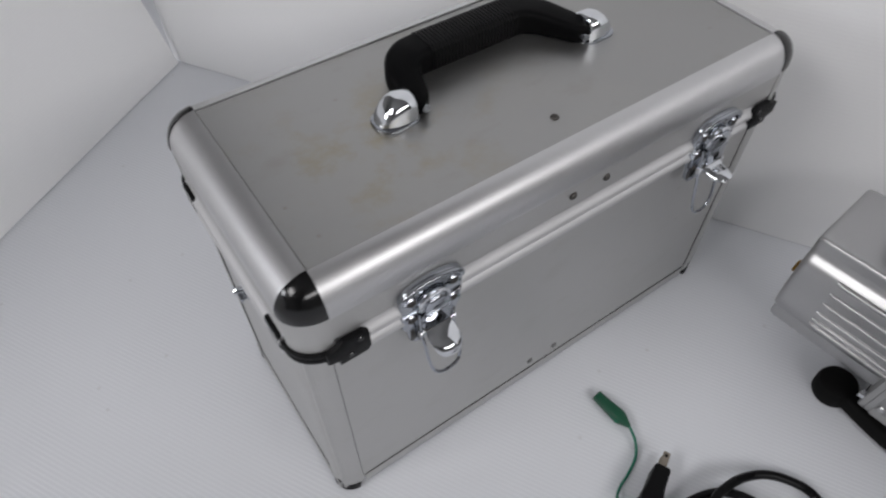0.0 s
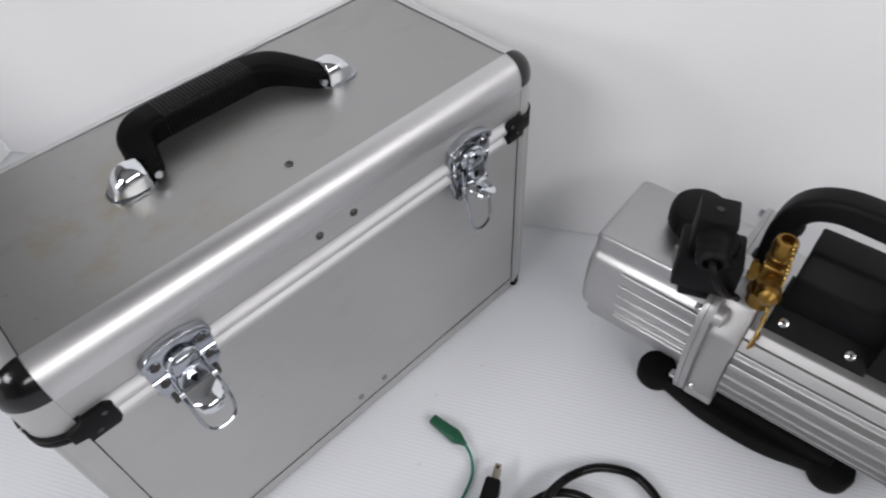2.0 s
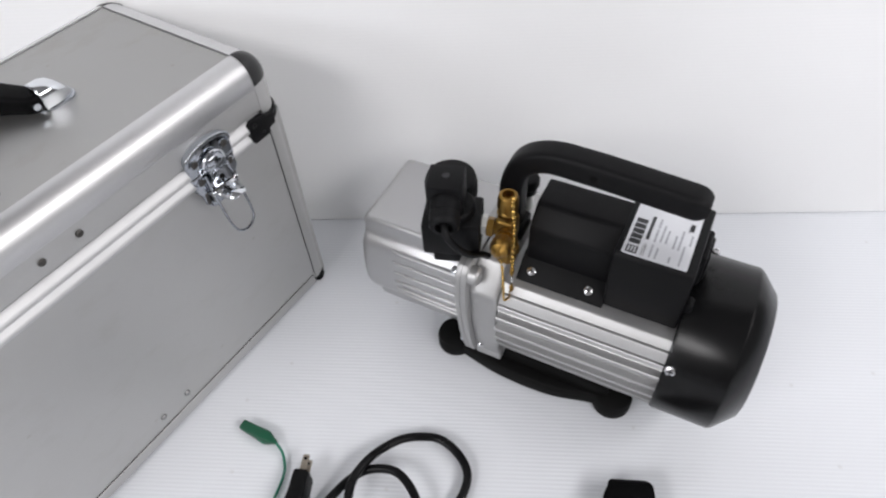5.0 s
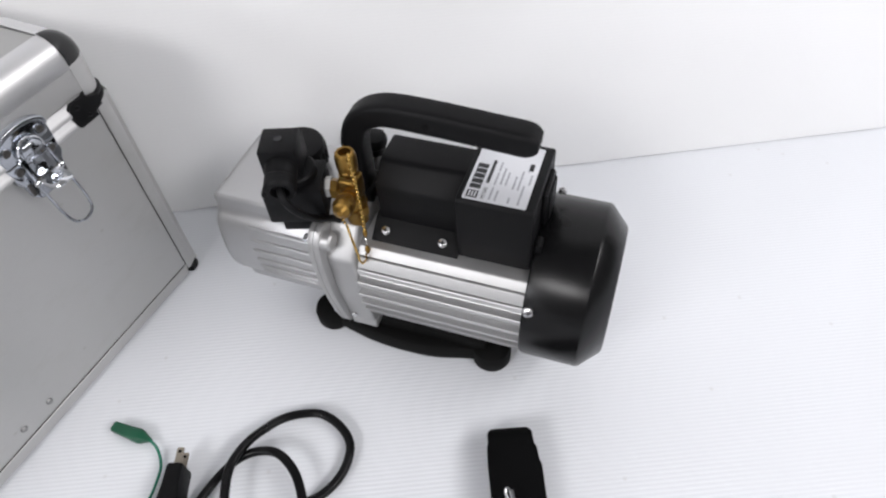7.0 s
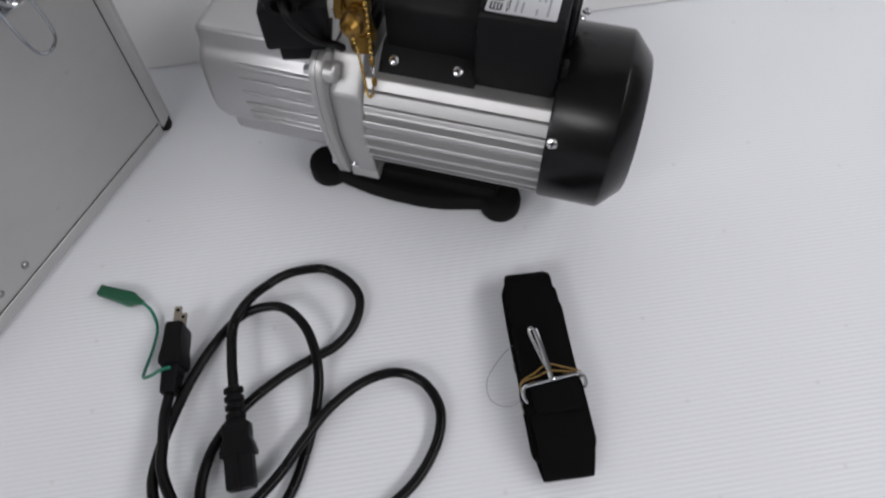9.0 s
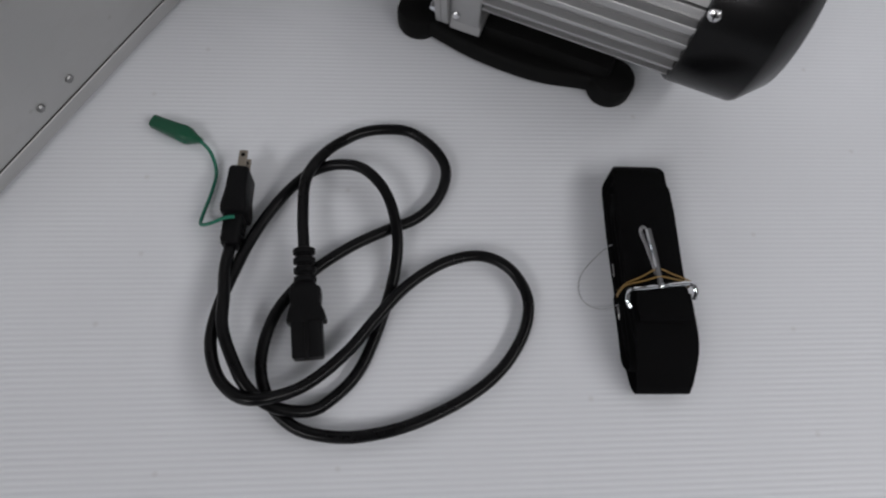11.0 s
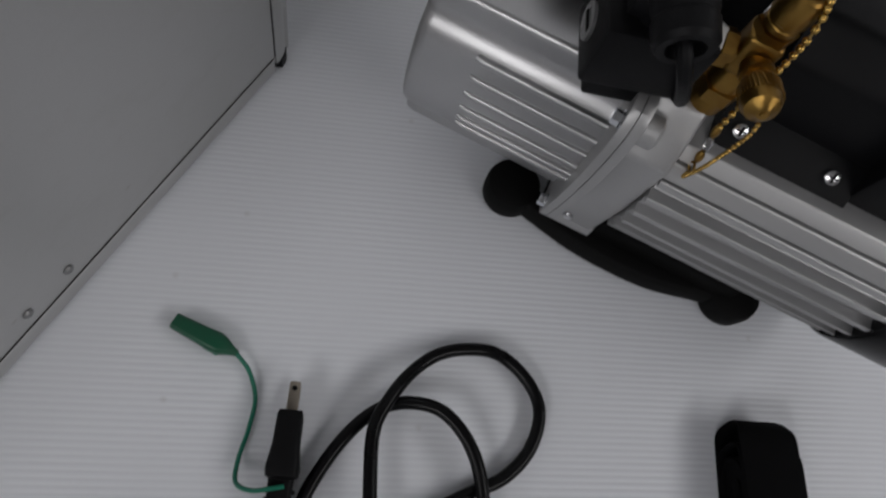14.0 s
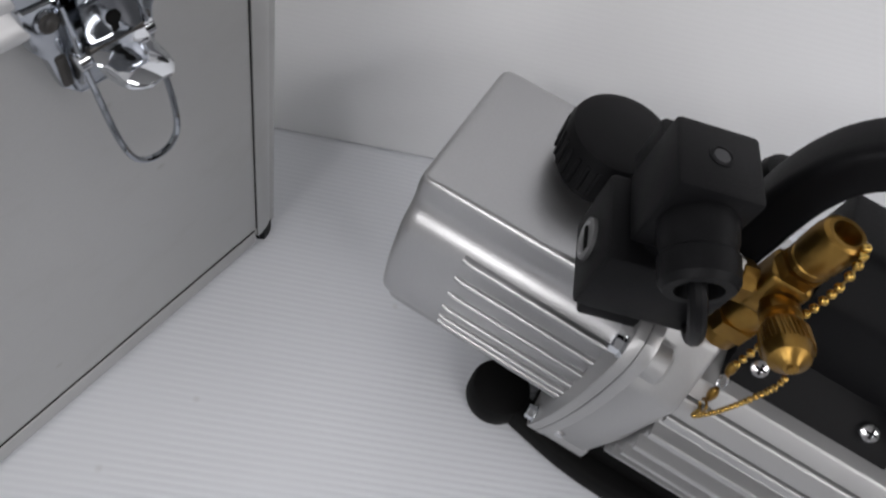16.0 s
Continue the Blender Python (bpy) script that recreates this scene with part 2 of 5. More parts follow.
black_enamel = node_mat("black_enamel", (0.0034, 0.0034, 0.0038), 0.26, 0, 0.15, 900, 0.06, 0.1, 14, rough_var=0.04, spec=0.24)
grip_mat = node_mat("ribbed_grip", (0.0026, 0.0026, 0.003), 0.40, 0, 0.2, 1200, 0.1, 0.1, 20, spec=0.16)
handle_black = node_mat("handle_plastic", (0.0026, 0.0026, 0.003), 0.50, 0, 0.2, 1400, 0.15, 0.1, 20, spec=0.07)
rubber_mat = node_mat("black_rubber", (0.004, 0.004, 0.004), 0.7, 0, 0.2, 700, 0.2, 0.2, 20, spec=0.14)
cord_mat = node_mat("black_pvc", (0.0022, 0.0022, 0.0027), 0.28, 0, 0.15, 600, 0.04, 0.2, 25, rough_var=0.05, spec=0.20)
web_mat = node_mat("black_webbing", (0.0022, 0.0022, 0.0026), 0.85, 0, 0.45, 700, 0.7, 0.2, 30, (1, 5, 1), spec=0.1)
green_vinyl = node_mat("green_vinyl", (0.0006, 0.078, 0.036), 0.38, 0, 0.1, 300, 0.05, 0.2, 40)
green_wire = node_mat("green_wire", (0.002, 0.155, 0.092), 0.45, 0, 0.1, 300, 0.0, 0.1, 60)
gold_band = node_mat("rubber_band", (0.26, 0.155, 0.04), 0.5, 0, 0.1, 300, 0.0, 0.1, 60)
chain_brass = node_mat("bright_brass", (0.50, 0.32, 0.085), 0.24, 1.0, 0.05, 350, 0.0, 0.2, 90)
white_label = node_mat("silver_white_label", (0.66, 0.67, 0.70), 0.32, 0.35, 0.02, 300, 0.0, 0.05, 20)
ink = node_mat("black_ink", (0.015, 0.015, 0.018), 0.4, 0, 0.1, 300)
grey_ink = node_mat("grey_ink", (0.30, 0.31, 0.34), 0.4, 0, 0.1, 300)
dark_gap = node_mat("dark_seam", (0.008, 0.008, 0.008), 0.9, 0, 0.2, 300, spec=0.05)
thread_mat = node_mat("nylon_thread", (0.35, 0.36, 0.37), 0.4, 0, 0.1, 300)
white_nut = node_mat("plated_nut", (0.68, 0.68, 0.66), 0.42, 0.6, 0.03, 300)


# ---- builders ----
def part(name, bm, mat, parent, label="", smooth=35, at=None):
    """Links a bmesh as one mesh object under a thing or part."""
    bmesh.ops.recalc_face_normals(bm, faces=bm.faces)
    me = bpy.data.meshes.new(name)
    bm.to_mesh(me)
    bm.free()
    me.materials.append(mat)
    if smooth:
        me.shade_smooth()
        me.set_sharp_from_angle(angle=radians(smooth))
    ob = new(name, me)
    ob.parent = parent
    if at is not None:
        ob.matrix_basis = at
    return tagged(ob, label)


def thing(name, m, label, category, group="", kind=""):
    ob = new(name)
    ob.matrix_world = m
    return tagged(ob, label, category, group, kind)


def box(x0, x1, y0, y1, z0, z1, r=0.0, seg=2, bm=None):
    bm = bm or bmesh.new()
    vs = bmesh.ops.create_cube(bm, size=1)["verts"]
    for v in vs:
        v.co = Vector(((x0 + x1) / 2 + v.co.x * (x1 - x0), (y0 + y1) / 2 + v.co.y * (y1 - y0), (z0 + z1) / 2 + v.co.z * (z1 - z0)))
    if r:
        es = list({e for v in vs for e in v.link_edges})
        bmesh.ops.bevel(bm, geom=es, offset=r, segments=seg, profile=0.5, affect="EDGES")
    return bm


def moved(bm, m):
    bmesh.ops.transform(bm, matrix=m, verts=bm.verts)
    return bm


def merge(*bms):
    out = bms[0]
    for b in bms[1:]:
        me = bpy.data.meshes.new("tmp")
        b.to_mesh(me)
        b.free()
        out.from_mesh(me)
        bpy.data.meshes.remove(me)
    return out


def prism(outline, depth, bevel=0.0, seg=2):
    """An outline in x and y, raised from z 0 to depth."""
    bm = bmesh.new()
    vs = [bm.verts.new((x, y, 0)) for x, y in outline]
    f = bm.faces.new(vs)
    top = [g for g in bmesh.ops.extrude_face_region(bm, geom=[f])["geom"] if isinstance(g, bmesh.types.BMVert)]
    for v in top:
        v.co.z += depth
    if bevel:
        bm.edges.ensure_lookup_table()
        flat = [e for e in bm.edges if abs(e.verts[0].co.z - e.verts[1].co.z) < 1e-7 and e.verts[0].co.z > depth / 2]
        bmesh.ops.bevel(bm, geom=flat, offset=bevel, segments=seg, profile=0.5, affect="EDGES", clamp_overlap=True)
    return bm


def rounded(x0, x1, y0, y1, r, n=5):
    """Outline of a rectangle with round corners."""
    out = []
    for cx, cy, a in ((x1 - r, y1 - r, 0), (x0 + r, y1 - r, 90), (x0 + r, y0 + r, 180), (x1 - r, y0 + r, 270)):
        out += [(cx + r * math.cos(radians(a + 90 * i / n)), cy + r * math.sin(radians(a + 90 * i / n))) for i in range(n + 1)]
    return out


def lathe(profile, n=32, arc=360):
    """Turns (radius, height) pairs about z."""
    bm = bmesh.new()
    rings = []
    for r, h in profile:
        if r < 1e-6:
            rings.append([bm.verts.new((0, 0, h))])
        else:
            rings.append([bm.verts.new((r * math.cos(2 * math.pi * i / n), r * math.sin(2 * math.pi * i / n), h)) for i in range(n)])
    for a, b in zip(rings, rings[1:]):
        for i in range(n):
            q = [a[i % len(a)], a[(i + 1) % len(a)], b[(i + 1) % len(b)], b[i % len(b)]]
            q = list(dict.fromkeys(q))
            if len(q) > 2:
                bm.faces.new(q)
    for r in (rings[0], rings[-1]):
        if len(r) > 2:
            bm.faces.new(r)
    return bm


def spline(points, step=0.003, closed=False):
    """A smooth curve through the points, sampled at even steps."""
    p = [Vector(q) for q in points]
    n = len(p)
    out = []
    for i in range(n if closed else n - 1):
        a, b, c, d = (p[(i - 1) % n] if closed or i else p[0] * 2 - p[1], p[i], p[(i + 1) % n],
                      p[(i + 2) % n] if closed or i + 2 < n else p[-1] * 2 - p[-2])
        k = max(2, int((c - b).length / step))
        for j in range(k):
            t = j / k
            out.append(0.5 * ((2 * b) + (c - a) * t + (2 * a - 5 * b + 4 * c - d) * t * t + (3 * b - a - 3 * c + d) * t ** 3))
    if not closed:
        out.append(p[-1])
    return out


def sweep(path, section, closed=False, up=None, scale=None):
    """Carries a section (x, y pairs) along a path; up keeps its y axis steady where given."""
    bm = bmesh.new()
    rings, n = [], len(path)
    ref = Vector(up) if up else None
    for i, p in enumerate(path):
        a = path[(i - 1) % n] if closed or i else p
        b = path[(i + 1) % n] if closed or i + 1 < n else p
        t = (b - a).normalized()
        if ref is None:
            ref = t.orthogonal()
        side = t.cross(ref).normalized()
        y = side.cross(t).normalized()
        if not up:
            ref = y
        k = scale(i / (n - 1)) if scale else (1, 1)
        rings.append([bm.verts.new(p + side * (sx * k[0]) + y * (sy * k[1])) for sx, sy in section])
    m = len(section)
    for r, s in zip(rings, rings[1:] + ([rings[0]] if closed else [])):
        for i in range(m):
            bm.faces.new((r[i], r[(i + 1) % m], s[(i + 1) % m], s[i]))
    if not closed:
        bm.faces.new(rings[0])
        bm.faces.new(rings[-1][::-1])
    return bm


def ring(r, n=10):
    return [(r * math.cos(2 * math.pi * i / n), r * math.sin(2 * math.pi * i / n)) for i in range(n)]


def tube(points, r, step=0.003, n=10, closed=False):
    return sweep(spline(points, step, closed), ring(r, n), closed)


def pan_screw(parent, m, r=0.0045, mat=None, name="screw"):
    """A pan-head cross-slot screw: domed head with two crossed slots."""
    bm = lathe([(r, 0), (r, r * 0.25), (r * 0.85, r * 0.55), (r * 0.5, r * 0.72), (0.0, r * 0.76)], 18)
    head = part(name, bm, mat or steel, parent, at=m)
    s = box(-r * 0.55, r * 0.55, -r * 0.11, r * 0.11, r * 0.5, r * 0.80)
    part("cross_slot", merge(s, box(-r * 0.11, r * 0.11, -r * 0.55, r * 0.55, r * 0.5, r * 0.795)), dark_gap, head, smooth=0)
    return head


def hex_screw(parent, m, r=0.0045):
    bm = merge(lathe([(r * 1.3, 0), (r * 1.3, r * 0.2), (0, r * 0.2)], 20), moved(lathe([(r, 0), (r, r * 0.95), (r * 0.8, r * 1.15), (0, r * 1.15)], 6), pose(0, 0, r * 0.2)))
    return part("hex_screw", bm, chrome_bright, parent, at=m, smooth=25)


# ---- the place: sheet floor, sheet walls, unseen room added round it ----
floor_ob = part("floor", box(-2.6, 2.8, -2.6, 2.6, -0.02, 0), sheet_floor, None, smooth=0)
tagged(floor_ob, "white fluted plastic sheet laid as floor", "floor", kind="structure")

# the back sheet is bent away behind the corner
bend = [(2.3, 0.0)] + [(0.012 - 0.05 * math.sin(radians(k)), 0.05 - 0.05 * math.cos(radians(k))) for k in range(0, 76, 5)] + [(-0.080, 0.240)]
back_side = [(x + 0.005 * (1 if i > 3 else 0), y + 0.005) for i, (x, y) in enumerate(bend)]
wall = part("wall_back", prism(bend + back_side[::-1], 1.25), sheet_wall, None, smooth=30)
wall.matrix_world = Matrix.Translation((0.198, 1.008, 0.0016)) @ Matrix.Rotation(WALL_TURN, 4, "Z")
tagged(wall, "white fluted plastic sheet standing as back wall", "wall", kind="structure")

wall = part("wall_left", box(-1.6, 0, 0, 0.005, 0, 0.55), sheet_wall, None, smooth=0)
wall.matrix_world = Matrix.Translation((0.1955, 1.002, 0.0022)) @ Matrix.Rotation(radians(35.6), 4, "Z") @ Matrix.Rotation(radians(-14.6), 4, "X")
tagged(wall, "white fluted plastic sheet leaning back as side wall", "wall", kind="structure")

# room shell out of view, added to bounce light and dim what metal mirrors
for name, dims in (("wall_room_west", (-2.62, -2.6, -2.6, 2.6, 0, 2.4)), ("wall_room_east", (2.8, 2.82, -2.6, 2.6, 0, 2.4)),
                   ("wall_room_south", (-2.6, 2.8, -2.62, -2.6, 0, 2.4)), ("wall_room_north", (-2.6, 2.8, 2.6, 2.62, 0, 2.4))):
    tagged(part(name, box(*dims), room_bounce_grey, None, smooth=0), "unseen grey room wall, toned for bounce light", "wall", kind="structure")
tagged(part("ceiling", box(-2.62, 2.82, -2.62, 2.62, 2.4, 2.42), room_bounce_grey, None, smooth=0), "unseen grey ceiling, toned for bounce light", "ceiling", kind="structure")


# ---- aluminium case ----
def loft(rows):
    """Skins between rows of points of equal count, closed round and at both ends."""
    bm = bmesh.new()
    rings = [[bm.verts.new(p) for p in r] for r in rows]
    m = len(rings[0])
    for a, b in zip(rings, rings[1:]):
        for i in range(m):
            bm.faces.new((a[i], a[(i + 1) % m], b[(i + 1) % m], b[i]))
    bm.faces.new(rings[0])
    bm.faces.new(rings[-1][::-1])
    return bm


HL, HD, HH = 0.2315, 0.1055, 0.3203          # half length, half depth, height
RX, RY, RZ = 0.0245, 0.0195, 0.0235         # rounding of the lid's edges
SPLIT_LO, SPLIT_MID, SPLIT_HI = 0.2475, 0.2585, 0.2705


def quarter(r, n=8):
    return [(r * math.cos(radians(90 * i / n)), r * math.sin(radians(90 * i / n))) for i in range(n + 1)]


def post(name, sx, sy, z0, z1, r, parent, mat, width=0.021, label="", inset=(0.0, 0.0), deep=None):
    """A corner post with a rounded outer edge, standing at one corner of the case."""
    hl, hd = HL - inset[0], HD - inset[1]
    d = (deep or r) / r
    cx, cy = sx * (hl - r), sy * (hd - r * d)
    out = [(cx + sx * a, cy + sy * b * d) for a, b in quarter(r)]
    out += [(sx * (hl - width), sy * hd), (sx * (hl - width), sy * (hd - 0.003)), (sx * (hl - 0.0032), sy * (hd - 0.0032)),
            (sx * (hl - 0.003), sy * (hd - width)), (sx * hl, sy * (hd - width))]
    if width < r + 0.0005:
        out = [(cx + sx * a, cy + sy * b * d) for a, b in quarter(r)] + [(cx + sx * a * 0.86, cy + sy * b * d * 0.86) for a, b in reversed(quarter(r))]
    return part(name, moved(prism(out, z1 - z0), pose(0, 0, z0)), mat, parent, label)


def rail(name, length, axis, sy, parent, section, mat, label=""):
    """A straight extrusion along the case: section is (outward, up) pairs from the outer face."""
    bm = bmesh.new()
    ends = []
    for k in (-0.5, 0.5):
        row = []
        for o, z in section:
            row.append(bm.verts.new((k * length, sy * (HD + o), z) if axis == "x" else (sy * (HL + o), k * length, z)))
        ends.append(row)
    m = len(section)
    for i in range(m):
        bm.faces.new((ends[0][i], ends[0][(i + 1) % m], ends[1][(i + 1) % m], ends[1][i]))
    bm.faces.new(ends[0])
    bm.faces.new(ends[1][::-1])
    return part(name, bm, mat, parent, label)


def latch(case, x, tip, hang, drop=1.0, out=1.0):
    """A chromed drawbolt latch: two plates, a hinged lever with a domed finger tip, a wire bail."""
    body = thing("latch", pose(x, -HD, 0), "", "")
    body.parent = case
    body.matrix_basis = pose(x, -HD, 0)
    face = pose(0, 0, 0, 90)                      # outline x, y to x, z, depth towards the front
    arc = [(0.0242 * math.cos(a), 0.2765 + 0.0100 * math.sin(a)) for a in [math.pi * k / 12 for k in range(1, 12)]]
    up = [(-0.0240, 0.2582), (0.0240, 0.2582), (0.0245, 0.2760)] + arc + [(-0.0245, 0.2760)]
    part("upper_plate", moved(prism(up, 0.0042, 0.0012), face), chrome, body)
    rim = [(-0.0232, -0.0042, 0.2725)] + [(a * 0.955, -0.0046 - 0.0008 * (1 - abs(a) / 0.0242), z - 0.0018) for a, z in reversed(arc)] + [(0.0232, -0.0042, 0.2725)]
    part("plate_rim", sweep(spline(rim, 0.002), rounded(-0.0022, 0.0022, -0.0016, 0.0016, 0.0013, 3), up=(0, 1, 0)), chrome, body)
    low = [(-0.0238, 0.2574), (-0.0238, 0.2430), (-0.0205, 0.2380), (-0.0185, 0.2250), (-0.0130, 0.2188), (0.0130, 0.2188), (0.0185, 0.2250), (0.0205, 0.2380), (0.0238, 0.2430), (0.0238, 0.2574)]
    part("lower_plate", moved(prism(low[::-1], 0.0038, 0.0012), face), chrome, body)
    part("plate_edge", box(-0.0236, 0.0236, -0.0050, -0.0030, 0.2572, 0.2584, 0.0004, 1), chrome_bright, body)
    for sx in (-1, 1):
        cup = [(0.0042, 0), (0.0042, 0.0006), (0.0036, 0.0013), (0.0027, 0.0013), (0.0022, 0.0002), (0.0018, 0.0002), (0.0014, 0.0008), (0, 0.0010)]
        for z, d in ((0.2715, 0.0041), (0.2515, 0.0037)):
            part("rivet", lathe(cup, 18), chrome, body, at=pose(sx * 0.0166, -d, z, 90))
            # dark metal puts the shade of a recessed hole into the colour
            part("rivet_eye", lathe([(0.0034, 0), (0.0034, 0.0012), (0.0026, 0.0014), (0.0012, 0.0007), (0, 0.0007)], 18), dull_rivet, body, at=pose(sx * 0.0166, -d - 0.0003, z, 90))
        # raised folds of the lower plate beside the lever
        part("fold", sweep(spline([(sx * 0.0122, -0.0042, 0.2555), (sx * 0.0124, -0.0060, 0.2485), (sx * 0.0126, -0.0072, 0.2385), (sx * 0.0130, -0.0070, 0.2325), (sx * 0.0130, -0.0040, 0.2270)], 0.002), rounded(-0.0011, 0.0011, -0.0030, 0.0030, 0.0009, 2), up=(0, 1, 0)), chrome, body)
        part("web", box(sx * 0.0164 - 0.0020, sx * 0.0164 + 0.0020, -0.0048, -0.0030, 0.2255, 0.2380, 0.0010), dull_rivet, body)
    # a rolled ring behind the head of the lever
    for r, d, w in ((0.0112, 0.0072, 0.0013),):
        pts = [(r * math.cos(a), -d - 0.0010 * math.sin(a), 0.2635 + r * math.sin(a)) for a in [math.pi * k / 10 for k in range(-1, 12)]]
        part("head_ring", tube(pts, w, 0.0015, 8), chrome_bright, body)
    part("head_boss", moved(lathe([(0.0118, 0), (0.0112, 0.0040), (0.0095, 0.0062), (0, 0.0066)], 28), pose(0, -0.0030, 0.2635, 90)), chrome, body)

    # lever: an arched tongue with a round head, bent over the split and ending in a domed finger tip
    def tongue(rows):
        rings = []
        for zc, out, hw, crown, n_y, n_z in rows:
            cols = [-1 + 2 * i / 10 for i in range(11)]
            front = [(c * hw, -(out + crown * n_y * (1 - c * c)), zc - crown * n_z * (1 - c * c)) for c in cols]
            back = [(px, py + 0.0013 * n_y, pz + 0.0013 * n_z) for px, py, pz in reversed(front)]
            rings.append(front + back)
        return loft(rings)
    head = [(0.2722, 0.0098, 0.0020, 0.0004), (0.2718, 0.0100, 0.0044, 0.0008), (0.2704, 0.0104, 0.0067, 0.0013), (0.2682, 0.0107, 0.0083, 0.0018), (0.2650, 0.0109, 0.0092, 0.0021),
            (0.2605, 0.0110, 0.0095, 0.0018), (0.2580, 0.0108, 0.0096, 0.0007), (0.2562, 0.0108, 0.0097, 0.0004), (0.2450, 0.0109, 0.0098, 0.0004), (0.2410, 0.0108, 0.0099, 0.0005)]
    lever = part("lever", tongue([(z, o, w, c, 1, 0) for z, o, w, c in head]), chrome, body, smooth=32)
    part("finger_tip", tongue(tip), chrome_bright, lever, "domed finger tip", smooth=60)
    part("bend", sweep([Vector((-0.0097, -0.0112, 0.2572)), Vector((0.0097, -0.0112, 0.2572))], ring(0.0005, 8)), chrome, lever)
    part("barrel", sweep([Vector((-0.0104, -0.0100, 0.2404)), Vector((0.0104, -0.0100, 0.2404))], ring(0.0014, 12)), dull_rivet, lever)
    part("keyhole", merge(lathe([(0.0028, 0), (0.0028, 0.0004), (0, 0.0004)], 16), box(-0.0013, 0.0013, -0.0050, 0, 0, 0.00035)), dark_gap, lever, at=pose(0, -0.0111, 0.2490, 90))
    # wire bail hanging below
    w = 0.0126
    bail = [(-w, -0.0085, 0.2360), (-w * 1.02, -0.0110, 0.2240), (-w * 1.02, -0.0135, 0.2060), (-w * 0.86, -0.0152, 0.1920), (-w * 0.5, -0.0160, 0.1862), (0, -0.0162, 0.1845),
            (w * 0.5, -0.0160, 0.1862), (w * 0.86, -0.0152, 0.1920), (w * 1.02, -0.0135, 0.2060), (w * 1.02, -0.0110, 0.2240), (w, -0.0085, 0.2360)]
    part("wire_bail", tube([(a + hang * (0.236 - z), -0.0085 + (b + 0.0085) * out, 0.236 + (z - 0.236) * drop) for a, b, z in bail], 0.0013, 0.002, 8), chrome, body)
    for sx in (-1, 1):
        part("bail_pin", moved(lathe([(0.0022, -0.0022), (0.0032, -0.0018), (0.0032, 0.0018), (0.0022, 0.0022)], 12), pose(sx * w, -0.0085, 0.2370, 0, 90)), chrome_bright, body)
    return body


# (height, standing off, half-width, crown, and the tilt of its face) down the finger tip
TIP_HALF = [(0.2405, 0.0106, 0.0100, 0.0006, 1, 0), (0.2384, 0.0124, 0.0104, 0.0010, 0.7, -0.7), (0.2364, 0.0160, 0.0108, 0.0016, 0.6, -0.8), (0.2348, 0.0196, 0.0109, 0.0024, 0.6, -0.8), (0.2332, 0.0228, 0.0107, 0.0040, 0.6, -0.8), (0.2310, 0.0254, 0.0100, 0.0046, 0.7, -0.7), (0.2284, 0.0272, 0.0086, 0.0038, 0.8, -0.6), (0.2262, 0.0282, 0.0064, 0.0022, 0.9, -0.4), (0.2250, 0.0286, 0.0036, 0.0008, 1, -0.2)]
TIP_RAISED = [(0.2405, 0.0106, 0.0100, 0.0006, 1, 0), (0.2380, 0.0120, 0.0104, 0.0024, 0.8, -0.6), (0.2364, 0.0150, 0.0106, 0.0036, 0.5, -0.85), (0.2357, 0.0190, 0.0105, 0.0044, 0.3, -0.95), (0.2356, 0.0228, 0.0099, 0.0042, 0.2, -1), (0.2359, 0.0262, 0.0084, 0.0032, 0.1, -1), (0.2364, 0.0286, 0.0064, 0.0020, 0.1, -1), (0.2368, 0.0300, 0.0038, 0.0008, 0.1, -1)]


